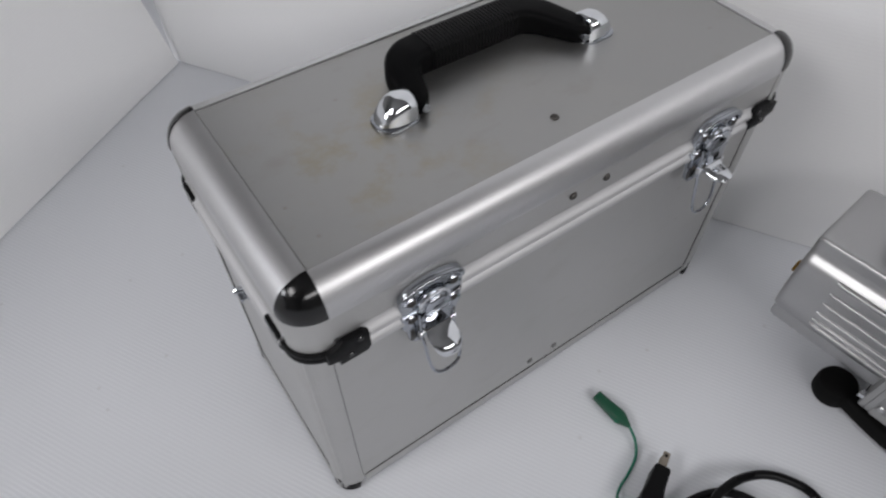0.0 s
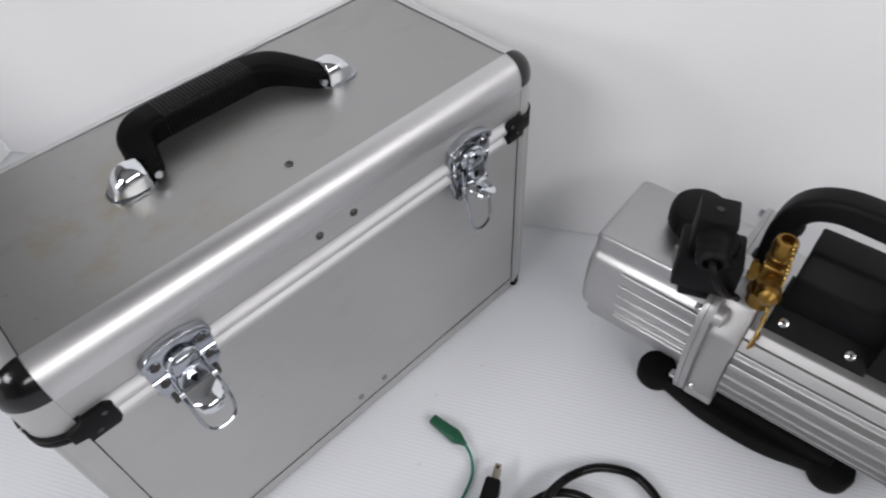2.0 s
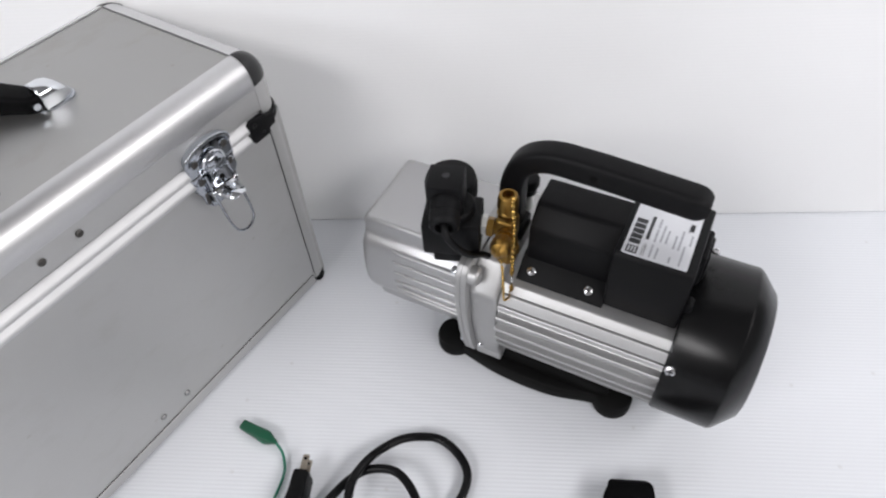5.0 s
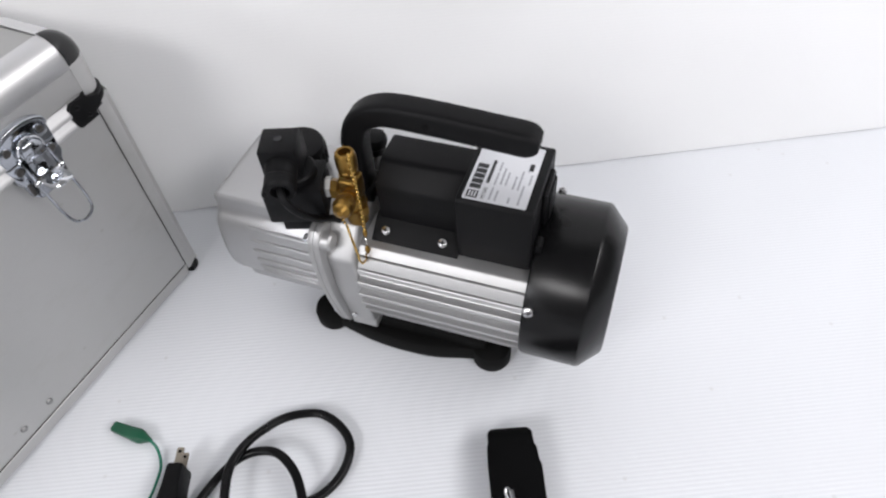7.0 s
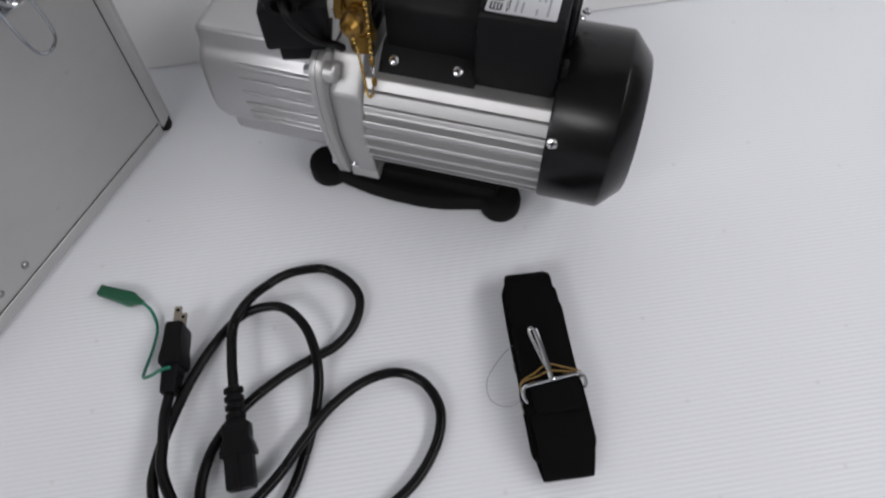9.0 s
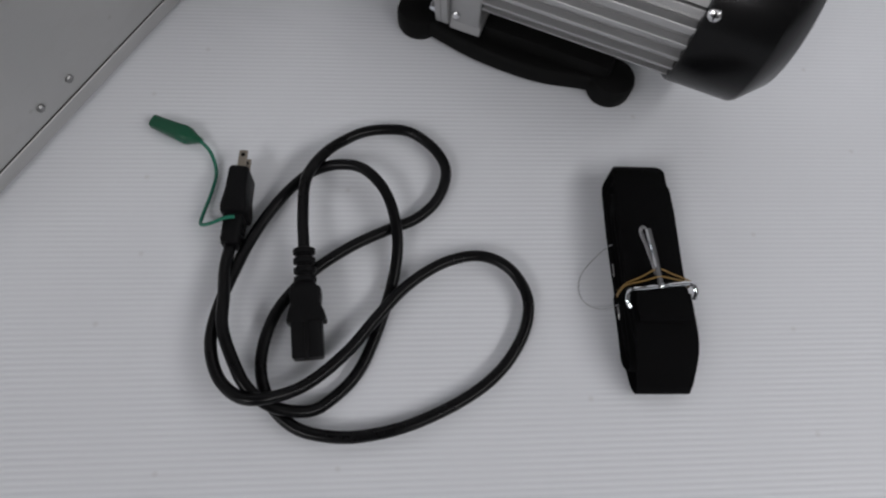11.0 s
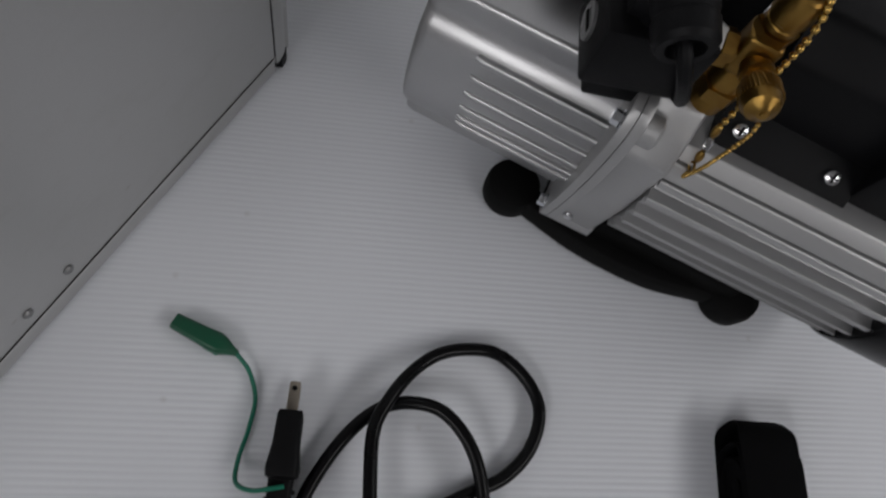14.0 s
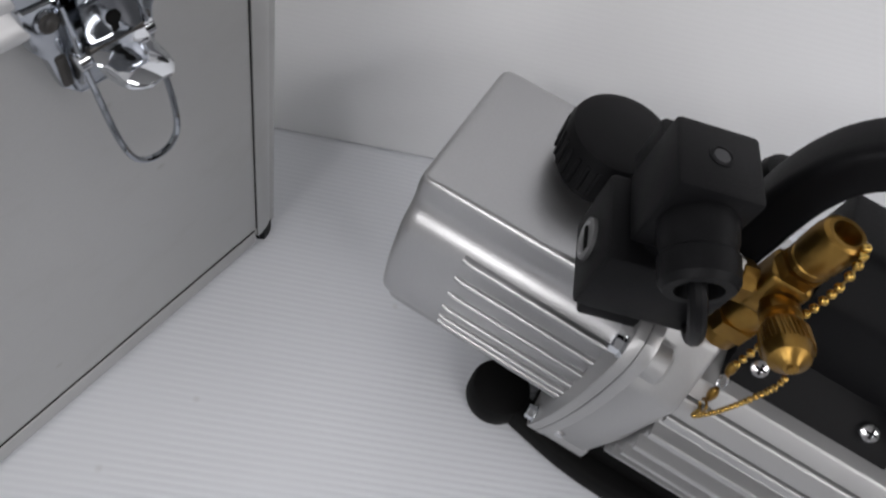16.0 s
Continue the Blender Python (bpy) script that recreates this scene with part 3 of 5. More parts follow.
def build_case():
    case = thing("aluminium_case", pose(0.3128, 0.3685, 0), "dull silver aluminium equipment case with black corners, closed, on the floor", "case")
    # body panels, set back a little behind the frame; the body stands in from the lid
    inx, iny = -0.0028, 0.0085
    bl, bd, g = HL - inx, HD - iny, 0.0012
    part("front_panel", box(-bl + 0.012, bl - 0.012, -bd + g, -bd + g + 0.003, 0.012, SPLIT_LO), alu_side, case)
    part("back_panel", box(-bl + 0.012, bl - 0.012, bd - g - 0.003, bd - g, 0.012, SPLIT_LO), alu_side, case)
    for sx in (-1, 1):
        x = sx * (bl - g)
        part("side_panel", box(min(x, x - sx * 0.003), max(x, x - sx * 0.003), -bd + 0.012, bd - 0.012, 0.012, SPLIT_LO), alu_side, case)
    part("bottom_panel", box(-bl + 0.006, bl - 0.006, -bd + 0.006, bd - 0.006, 0.003, 0.008), alu_side, case)
    # lid panels
    part("lid_seam", box(-HL + 0.012, HL - 0.012, -HD + 0.012, HD - 0.012, HH - 0.009, HH - 0.0055), dark_gap, case, smooth=0)
    part("top_panel", box(-HL + RX + 0.0005, HL - RX - 0.0005, -HD + RY + 0.0005, HD - RY - 0.0005, HH - 0.0045, HH - 0.0013, 0.0005, 1), alu_panel, case, "scuffed sheet lid with faint brown stains")
    for sy in (-1, 1):
        y = sy * (HD - 0.0006)
        part("lid_skirt", box(-HL + RX, HL - RX, min(y, y - sy * 0.003), max(y, y - sy * 0.003), SPLIT_HI, 0.300), alu_side, case)
    for sx in (-1, 1):
        x = sx * (HL - 0.0006)
        part("lid_skirt", box(min(x, x - sx * 0.003), max(x, x - sx * 0.003), -HD + RY, HD - RY, SPLIT_HI, 0.300), alu_side, case)
    # rounded top rails
    for axis, length, r in (("x", 2 * (HL - RX) + 0.0006, RY), ("y", 2 * (HD - RY) + 0.0006, RX)):
        arc = [(-r + r * math.sin(radians(a)), HH - RZ + RZ * math.cos(radians(a))) for a in range(0, 91, 9)]
        for s in (-1, 1):
            sec = arc + [(0.0, 0.2930), (-0.0006, 0.2924), (-0.004, 0.2924), (-r, HH - 0.005)]
            rail("top_rail", length, axis, s, case, sec, alu_rail)
    # closing rails: two ribs round the split, a dark seam above
    for axis, length in (("x", 2 * HL - 0.056), ("y", 2 * HD - 0.046)):
        ins = iny if axis == "x" else inx
        for s in (-1, 1):
            for lo, hi in ((SPLIT_MID + 0.0002, SPLIT_HI - 0.0009), (SPLIT_LO, SPLIT_MID - 0.0004)):
                rail("closing_rail", length, axis, s, case, [(-0.008, lo), (0.0026, lo), (0.0034, lo + 0.0006), (0.0038, lo + 0.0018), (0.0037, lo + 0.0034), (0.0031, lo + 0.0050), (0.0018, lo + 0.0064), (-0.0004, hi - 0.0022), (-0.0010, hi), (-0.008, hi)], alu_band)
            rail("seam_gasket", length, axis, s, case, [(-0.008, SPLIT_HI - 0.0011), (-0.0018, SPLIT_HI - 0.0011), (-0.0018, SPLIT_HI + 0.0002), (-0.008, SPLIT_HI + 0.0002)], dark_gap)
            rail("bottom_rail", length + 0.014, axis, s, case, [(-ins - 0.014, 0.0015), (-ins - 0.004, 0.0015), (-ins, 0.004), (-ins, 0.0160), (-ins - 0.0006, 0.0168), (-ins - 0.004, 0.0168), (-ins - 0.014, 0.0045)], alu_side)
            rail("seam", length + 0.014, axis, s, case, [(-ins - 0.003, 0.0169), (-ins - 0.0007, 0.0169), (-ins - 0.0007, 0.0178), (-ins - 0.003, 0.0178)], dark_gap)
    for sx in (-1, 1):
        for sy in (-1, 1):
            post("corner_post", sx, sy, 0.0095, SPLIT_LO + 0.004, 0.017, case, alu_side, 0.0215, inset=(inx, iny))
            post("lid_post", sx, sy, SPLIT_HI - 0.012, HH - RZ + 0.001, RX, case, alu_side, RX, deep=RY)
            # thin dark joint beside each post
            x = sx * (bl - 0.0219)
            part("seam", box(x - 0.0003, x + 0.0003, sy * (bd - 0.0012) - 0.0004, sy * (bd - 0.0012) + 0.0006, 0.0178, SPLIT_LO), dark_gap, case, smooth=0)
            y = sy * (bd - 0.0219)
            part("seam", box(sx * (bl - 0.0012) - 0.0006, sx * (bl - 0.0012) + 0.0006, y - 0.0004, y + 0.0004, 0.0178, SPLIT_LO), dark_gap, case, smooth=0)
            # black rounded cap on the top corner
            cap = bmesh.new()
            cx, cy, cz = sx * (HL - RX), sy * (HD - RY), HH - RZ
            e, n = 0.0007, 9
            bmesh.ops.create_vert(cap, co=(cx, cy, cz - 0.0015))
            for i in range(n + 2):
                th = radians(90 * min(i, n) / n)
                for j in range(n + 1 if i else 1):
                    bmesh.ops.create_vert(cap, co=(cx + sx * (RX + e) * math.sin(th) * math.cos(radians(90 * j / n)), cy + sy * (RY + e) * math.sin(th) * math.sin(radians(90 * j / n)), cz + (RZ + e) * math.cos(th) - (0.0015 if i > n else 0)))
            bmesh.ops.convex_hull(cap, input=cap.verts[:])
            part("corner_cap", cap, black_gloss, case, "glossy black plastic corner")
            # black clip over the split: a band round the post with a lug on each face
            ang = [radians(a) for a in range(0, 91, 10)]
            rr = RX + 0.0003
            ccx, ccy = sx * (HL - RX), sy * (HD - RY)
            band = [Vector((sx * (HL + 0.0003), sy * (HD - 0.030), 0)), Vector((sx * (HL + 0.0003), sy * (HD - 0.0225), 0))] + [Vector((ccx + sx * rr * math.cos(a), ccy + sy * rr * RY / RX * math.sin(a), 0)) for a in ang[1:-1]]
            band += [Vector((sx * (HL - 0.0225), sy * (HD + 0.0003), 0)), Vector((sx * (HL - 0.030), sy * (HD + 0.0003), 0))]
            strip = [(b, a) for a, b in rounded(-0.0026, 0.0026, -0.0020, 0.0020, 0.0014, 3)]
            clip = part("corner_clip", merge(*[moved(sweep(band, strip, up=(0, 0, 1)), pose(0, 0, z)) for z in (0.2549, 0.2603)]), black_plastic, case, "black plastic corner clip")
            lug = prism([(-0.0200, -0.0050), (-0.0120, -0.0070), (-0.0120, -0.0120), (0.008, -0.012), (0.011, -0.008), (0.011, 0.008), (0.007, 0.012), (-0.008, 0.012), (-0.0120, 0.0080), (-0.0200, 0.0060)], 0.0042, 0.0012)
            part("lug", moved(lug, Matrix.Translation((sx * (HL - 0.036), sy * (HD + 0.0005), 0.2580)) @ Matrix.Diagonal((-sx, 1, 1, 1)) @ (pose(0, 0, 0, 90) if sy < 0 else pose(0, 0, 0, -90))), black_plastic, clip)
            part("lug", merge(box(sx * (HL + 0.0005) - 0.003, sx * (HL + 0.0005) + 0.003, sy * (HD - 0.034) - 0.011, sy * (HD - 0.034) + 0.011, 0.249, 0.267, 0.002), box(sx * (HL + 0.0005) - 0.0024, sx * (HL + 0.0005) + 0.0024, sy * (HD - 0.026) - 0.004, sy * (HD - 0.026) + 0.004, 0.2525, 0.2630, 0.001)), black_plastic, clip)
            for dx, dz in ((0.004, 0.006), (-0.004, -0.006)):
                part("rivet", lathe([(0.0026, 0), (0.0020, 0.0007), (0, 0.0009)], 12), black_gloss, clip, at=pose(sx * (HL - 0.036 - dx), sy * (HD + 0.0045), 0.258 + dz, 90 if sy < 0 else -90))
            # black foot corner
            rf = 0.017
            fx, fy = bl + 0.0006, bd + 0.0006
            out = [(sx * (fx - rf) + sx * rf * math.cos(radians(90 * i / 6)), sy * (fy - rf) + sy * rf * math.sin(radians(90 * i / 6))) for i in range(7)] + [(sx * (fx - 0.020), sy * (fy - 0.004)), (sx * (fx - 0.020), sy * (fy - 0.020)), (sx * (fx - 0.004), sy * (fy - 0.020))]
            part("foot_corner", moved(prism(out, 0.0105), pose(0, 0, 0)), black_plastic, case, "black plastic foot corner")
    # blind rivets and marks on the front and lid
    def rivet(name, m, r, mat):
        part(name, lathe([(r, 0), (r, r * 0.25), (r * 0.7, r * 0.55), (r * 0.3, r * 0.6), (0, r * 0.3)], 16), mat, case, at=m)
    for x, z in ((0.0180, 0.283), (-0.0140, 0.2825)):
        rivet("rivet", pose(x, -HD + 0.0005, z, 90), 0.0032, dull_rivet)
    for x in (0.0183, -0.0132):
        rivet("rivet", pose(x, -bd + 0.0010, 0.0322, 90), 0.0034, rivet_grey)
    rivet("rivet", pose(-0.0020, -0.0640, HH - 0.0014), 0.0032, dull_rivet)
    # chromed lug on the left side for the shoulder strap
    lug = part("strap_lug", box(-bl - 0.0014, -bl + 0.0012, -0.0005, 0.0305, 0.2160, 0.2225, 0.0012), steel, case)
    part("stud", moved(lathe([(0.0042, 0), (0.0042, 0.0015), (0.0026, 0.002), (0.0026, 0.005), (0.0040, 0.006), (0.0030, 0.008), (0, 0.0085)], 16), Matrix.Translation((-bl - 0.001, 0.0045, 0.2185)) @ pose(0, 0, 0, 0, -90)), chrome_bright, lug)
    part("stud", moved(lathe([(0.0046, 0), (0.0046, 0.0015), (0.003, 0.002), (0.003, 0.004), (0.0044, 0.005), (0.0040, 0.0065), (0, 0.0072)], 16), Matrix.Translation((-bl - 0.001, -0.0035, 0.2195)) @ pose(0, 0, 0, 0, -90)), chrome, lug)
    # carrying handle, fallen back
    hinge_y = -0.002
    hold = thing("carrying_handle", pose(0, 0, 0), "", "")
    hold.parent = case
    hold.matrix_basis = pose(0, 0, 0)
    hold["label"] = "ribbed black plastic carrying handle, folded back"
    path = [(-0.0800, hinge_y, 0.3275), (-0.0775, hinge_y + 0.001, 0.3275), (-0.0748, 0.009, 0.3290), (-0.0715, 0.0235, 0.3320), (-0.062, 0.0325, 0.3338), (-0.045, 0.0350, 0.3340), (0.0, 0.0352, 0.3340),
            (0.028, 0.0350, 0.3340), (0.043, 0.0325, 0.3336), (0.0545, 0.0245, 0.3322), (0.0660, 0.0105, 0.3295), (0.0740, hinge_y + 0.001, 0.3275), (0.0765, hinge_y, 0.3275)]
    arm = rounded(-0.0142, 0.0142, -0.0105, 0.0105, 0.0055, 4)
    part("handle_arm", sweep(spline(path, 0.003), arm, up=(0, 0, 1), scale=lambda t: (0.68 + 0.32 * min(1, 4.4 * min(t, 1 - t)),) * 2), handle_black, hold)
    g_path = [Vector((-0.0470 + 0.0005 * i, 0.0350, 0.3341)) for i in range(157)]
    part("grip", sweep(g_path, rounded(-0.0145, 0.0145, -0.0108, 0.0108, 0.0060, 5), up=(0, 0, 1),
                       scale=lambda t: (1.0 + 0.030 * math.cos(math.pi * 52 * t),) * 2), grip_mat, hold, "finely ribbed grip")
    for sx, x0 in ((-1, -0.092), (1, 0.0875)):
        rows = []
        for d, hw, hh in ((-0.0100, 0.0108, 0.0185), (-0.0090, 0.0116, 0.0196), (0.0, 0.0118, 0.0198), (0.0045, 0.0116, 0.0187), (0.0085, 0.0110, 0.0162), (0.0120, 0.0098, 0.0124), (0.0150, 0.0080, 0.0080), (0.0168, 0.0060, 0.0042), (0.0176, 0.0040, 0.0014)):
            kz, ky = hh * 0.45, hw * 0.80
            ring_pts = [(-hw, 0), (-hw, hh - kz)] + [(-hw + ky * (1 - math.cos(a)), hh - kz + kz * math.sin(a)) for a in (0.3, 0.6, 0.9, 1.2, 1.57)]
            ring_pts += [(-a, b) for a, b in reversed(ring_pts)]
            rows.append([(x0 + sx * d, hinge_y + a, HH - 0.0012 + b) for a, b in ring_pts])
        # the lighter chrome paints in the white that the bracket mirrors
        br = part("bracket", loft(rows), chrome_bright, hold, "chromed handle bracket", smooth=50)
        base = rounded(-0.0165, 0.0175, -0.0132, 0.0132, 0.0105, 6) if sx > 0 else rounded(-0.0175, 0.0165, -0.0132, 0.0132, 0.0105, 6)
        part("base_plate", moved(prism(base, 0.0022, 0.0008), pose(x0 + sx * 0.002, hinge_y, HH - 0.0016)), chrome, br)
        part("hinge_pin", moved(lathe([(0.0030, -0.012), (0.0030, 0.012)], 12), pose(x0 - sx * 0.016, hinge_y, 0.3275, 90)), chrome, br)
    # the body sits a little off the lid's middle
    for ob in case.children:
        if ob.name.split(".")[0] in ("front_panel", "back_panel", "side_panel", "bottom_panel", "bottom_rail", "corner_post", "foot_corner", "seam", "strap_lug"):
            ob.matrix_basis = pose(0.0038, 0, 0) @ ob.matrix_basis
    latch(case, -0.1370, TIP_HALF, 0.0, 0.76, 1.9)
    latch(case, 0.1382, TIP_RAISED, 0.05)
    return case


build_case()


# ---- vacuum pump ----
ALONG = Matrix(((0, 0, 1, 0), (1, 0, 0, 0), (0, 1, 0, 0), (0, 0, 0, 1)))    # section (across, up), raised along the pump
MC, MZ = 0.008, 0.108                                                      # motor axis


def fillet(corners, radii, n=5):
    """Rounds the corners of an open line of points."""
    out = []
    for i, (c, r) in enumerate(zip(corners, radii)):
        if not r:
            out.append(tuple(c))
            continue
        p, a, b = Vector(c), Vector(corners[i - 1]) - Vector(c), Vector(corners[i + 1]) - Vector(c)
        k = min(r, a.length * 0.45, b.length * 0.45)
        p0, p1 = p + a.normalized() * k, p + b.normalized() * k
        for j in range(n + 1):
            t = j / n
            q = p0 * (1 - t) ** 2 + p * 2 * t * (1 - t) + p1 * t * t
            out.append((q.x, q.y))
    return out


def cover_section(grow):
    """Half-widths by height of the oil case, as a closed ring: flat top, cove, bowed sides, narrow sump."""
    half = fillet([(0.1745, 0.0300), (0.1745, 0.0466), (0.1580, 0.0470), (0.1490, 0.0560), (0.1300, 0.0592), (0.1100, 0.0602), (0.0920, 0.0590), (0.0770, 0.0530), (0.0665, 0.0440), (0.0640, 0.0400), (0.0460, 0.0390), (0.0450, 0.0350)],
                  [0, 0.0045, 0.0060, 0.0060, 0.010, 0.010, 0.010, 0.008, 0.003, 0.002, 0.002, 0])
    zc = 0.11
    left = [(MC - h * grow, zc + (z - zc) * grow) for z, h in half]
    right = [(MC + h * grow, zc + (z - zc) * grow) for z, h in reversed(half)]
    return left + right


def build_pump():
    pump = thing("vacuum_pump", pose(0.585, 0, 0, 0, 0, -83.5), "silver and black electric vacuum pump with brass valve, on rubber feet", "vacuum pump")
    # oil case at the front end
    rows = [[(s, w, z) for w, z in cover_section(g)] for s, g in ((-0.1750, 0.945), (-0.1742, 0.972), (-0.1720, 0.990), (-0.168, 1.0), (-0.0615, 1.010))]
    oil = part("oil_case", loft(rows), silver_paint, pump, "satin silver painted oil case", smooth=40)
    for side in (-1, 1):
        for i, (z, h) in enumerate(((0.1480, 0.0568), (0.1345, 0.0590), (0.1210, 0.0602), (0.1080, 0.0608), (0.0970, 0.0603), (0.0885, 0.0587))):
            w = MC + side * (h - 0.0009)
            s0 = -0.1395 + 0.0004 * i
            part("rib", sweep([Vector((s0, w - side * 0.001, z)), Vector((s0 + 0.004, w, z)), Vector((-0.0620, w + side * 0.0010, z))], [(b, a) for a, b in rounded(-0.0024, 0.0024, -0.0026, 0.0026, 0.0022, 4)], up=(0, 0, 1)), silver_paint, oil)
    # round black breather cap on top
    cap = part("breather_cap", moved(lathe([(0.018, 0), (0.018, 0.008), (0.0240, 0.009), (0.0248, 0.028), (0.0235, 0.0318), (0.020, 0.033), (0, 0.033)], 40), pose(-0.1065, 0.0178, 0.1725)), black_plastic, pump, "round black breather cap")
    part("cap_neck", moved(lathe([(0.020, 0), (0.020, 0.004), (0.0182, 0.006)], 32), pose(-0.1065, 0.0178, 0.1725)), black_plastic, cap)
    for i in range(28):
        a = 2 * math.pi * i / 28
        part("cap_rib", box(-0.0008, 0.0008, -0.0011, 0.0011, 0.1825, 0.1990, 0.0005, 1), black_plastic, cap, at=pose(-0.1065 + 0.0246 * math.cos(a), 0.0178 + 0.0246 * math.sin(a), 0, 0, 0, math.degrees(a)))
    # brass plug on the end face
    part("drain_plug", moved(merge(lathe([(0.0085, 0), (0.0085, 0.0020), (0.0070, 0.0028), (0, 0.0028)], 24), moved(lathe([(0.0070, 0), (0.0070, 0.0055), (0.0060, 0.0065), (0, 0.0065)], 6), pose(0, 0, 0.002))), Matrix.Translation((-0.1745, 0.000, 0.092)) @ pose(0, 0, 0, 0, -90)), brass, oil, "brass hexagon plug")
    # flange between oil case and body
    near = [(-0.0515, 0.0363), (-0.0555, 0.0490), (-0.0595, 0.0650), (-0.0632, 0.0830), (-0.0665, 0.1030), (-0.0688, 0.1220), (-0.0698, 0.1400), (-0.0695, 0.1560), (-0.0683, 0.1680),
            (-0.0655, 0.1765), (-0.0600, 0.1820), (-0.0520, 0.1840), (-0.0430, 0.1822), (-0.0340, 0.1790)]
    fl = [(-0.0460, 0.0310)] + [(2 * MC + 0.0460, 0.0310)] + [(2 * MC - w, z) for w, z in near] + near[::-1]
    part("flange", moved(prism(fl, 0.0052, 0.0011), Matrix.Translation((-0.0573, 0, 0)) @ Matrix.Diagonal((-1, 1, 1, 1)) @ ALONG), raw_cast, pump, "cast aluminium flange", smooth=30)
    part("flange", moved(prism(fl, 0.0056, 0.0011), Matrix.Translation((-0.0568, 0, 0)) @ ALONG), raw_cast, pump, "cast aluminium flange", smooth=30)
    for w, z in ((-0.0610, 0.1725), (-0.0488, 0.0490), (0.0770, 0.1725), (0.0648, 0.0490)):
        hex_screw(pump, pose(-0.0622, w, z, 0, -90), 0.0042)
    # pump body block: upright side, slanting shoulder, narrow top
    blk = [(-0.0465, 0.031), (0.0625, 0.031), (0.0745, 0.095), (0.0775, 0.150), (0.056, 0.1775), (-0.040, 0.1775), (-0.0615, 0.150), (-0.0585, 0.095)]
    bm = moved(prism(blk, 0.0275), Matrix.Translation((-0.0520, 0, 0)) @ ALONG)
    bmesh.ops.bevel(bm, geom=bm.edges[:], offset=0.0030, segments=3, profile=0.5, affect="EDGES")
    body = part("pump_body", bm, raw_cast, pump, "bare cast aluminium pump body")
    part("boss", moved(lathe([(0.0088, 0), (0.0086, 0.0085), (0.0072, 0.0102), (0.0040, 0.0108), (0, 0.0108)], 24), pose(-0.0525, -0.0575, 0.1700, 0, 90)), raw_cast, body)
    part("foot_lip", box(-0.0510, -0.0236, -0.0482, 0.0642, 0.0290, 0.0400, 0.0015), raw_cast, body)
    part("bolt", moved(lathe([(0.0036, 0), (0.0036, 0.0035), (0.0026, 0.0045), (0, 0.0046)], 12), pose(-0.0454, -0.0480, 0.0490, 90)), steel, pump)
    # finned motor housing
    half = [(0.0, 0.1605), (-0.0430, 0.1605)]

    def edge(radius, z):
        return -math.sqrt(max(0.0, radius * radius - (z - MZ) ** 2))
    # broad lands near the top, parted by narrow grooves; level fins lower down
    for hi, lo in ((0.1597, 0.1525), (0.1508, 0.1418), (0.1400, 0.1358), (0.1274, 0.1234), (0.1132, 0.1094), (0.0990, 0.0954), (0.0845, 0.0811), (0.0700, 0.0668)):
        foot = 0.0668 if hi > 0.138 else 0.0700
        half += [(edge(0.0668, hi), hi), (edge(0.0738, hi - 0.0002), hi - 0.0002), (edge(0.0742, hi - 0.0008), hi - 0.0008)]
        half += [(edge(0.0742, (hi + lo) / 2), (hi + lo) / 2), (edge(0.0740, lo), lo), (edge(foot, lo - 0.0003), lo - 0.0003)]
        if hi < 0.145:
            half.append((edge(0.0702, lo - 0.005), lo - 0.005))
    half = half[:2] + half[3:] + [(-0.040, 0.054), (0.0, 0.046)]
    ring_pts = [(MC + a, z) for a, z in half] + [(MC - a, z) for a, z in reversed(half[1:-1])]
    part("motor_housing", moved(prism(ring_pts, 0.1530), Matrix.Translation((-0.0238, 0, 0)) @ ALONG), fin_alu, pump, "finned bare aluminium motor housing", smooth=20)
    # black fan cowl
    prof = [(0.0720, 0.1270), (0.0755, 0.1275), (0.0765, 0.130), (0.0765, 0.1785), (0.0750, 0.1815), (0.0590, 0.1970), (0.0560, 0.1982), (0, 0.1982)]
    cowl = part("fan_cowl", moved(lathe(prof, 72), Matrix.Translation((0, MC, MZ)) @ pose(0, 0, 0, 0, 90)), black_enamel, pump, "satin black fan cowl", smooth=25)
    a = math.atan2(0.141 - MZ, -0.0606 - MC)
    for ang in (a, a + 2.2, a - 1.9):
        m = Matrix.Translation((0.1330, MC + 0.0764 * math.cos(ang), MZ + 0.0764 * math.sin(ang))) @ Matrix.Rotation(ang - math.pi / 2, 4, "X")
        pan_screw(cowl, m, 0.0049)
    # terminal box
    hi = [(-0.0335, 0.1585), (0.0475, 0.1585), (0.0475, 0.226), (0.0445, 0.2296), (-0.030, 0.2296), (-0.0335, 0.226)]
    bm = moved(prism(hi, 0.064), Matrix.Translation((0.0625, 0, 0)) @ ALONG)
    bmesh.ops.bevel(bm, geom=[e for e in bm.edges], offset=0.0022, segments=2, profile=0.5, affect="EDGES")
    tbox = part("terminal_box", bm, black_plastic, pump, "textured black terminal box")
    lo = [(-0.021, 0.160), (0.0300, 0.160), (0.0300, 0.226), (0.0270, 0.2290), (-0.002, 0.2290), (-0.006, 0.2275), (-0.0185, 0.2140), (-0.021, 0.210)]
    bm = moved(prism(lo, 0.077), Matrix.Translation((-0.0125, 0, 0)) @ ALONG)
    bmesh.ops.bevel(bm, geom=bm.edges[:], offset=0.002, segments=2, profile=0.5, affect="EDGES")
    part("box_shoulder", bm, black_plastic, tbox)
    skirt = [(-0.0385, 0.1570), (0.02, 0.155), (0.02, 0.172), (-0.018, 0.1765), (-0.027, 0.1705), (-0.0380, 0.1605)]
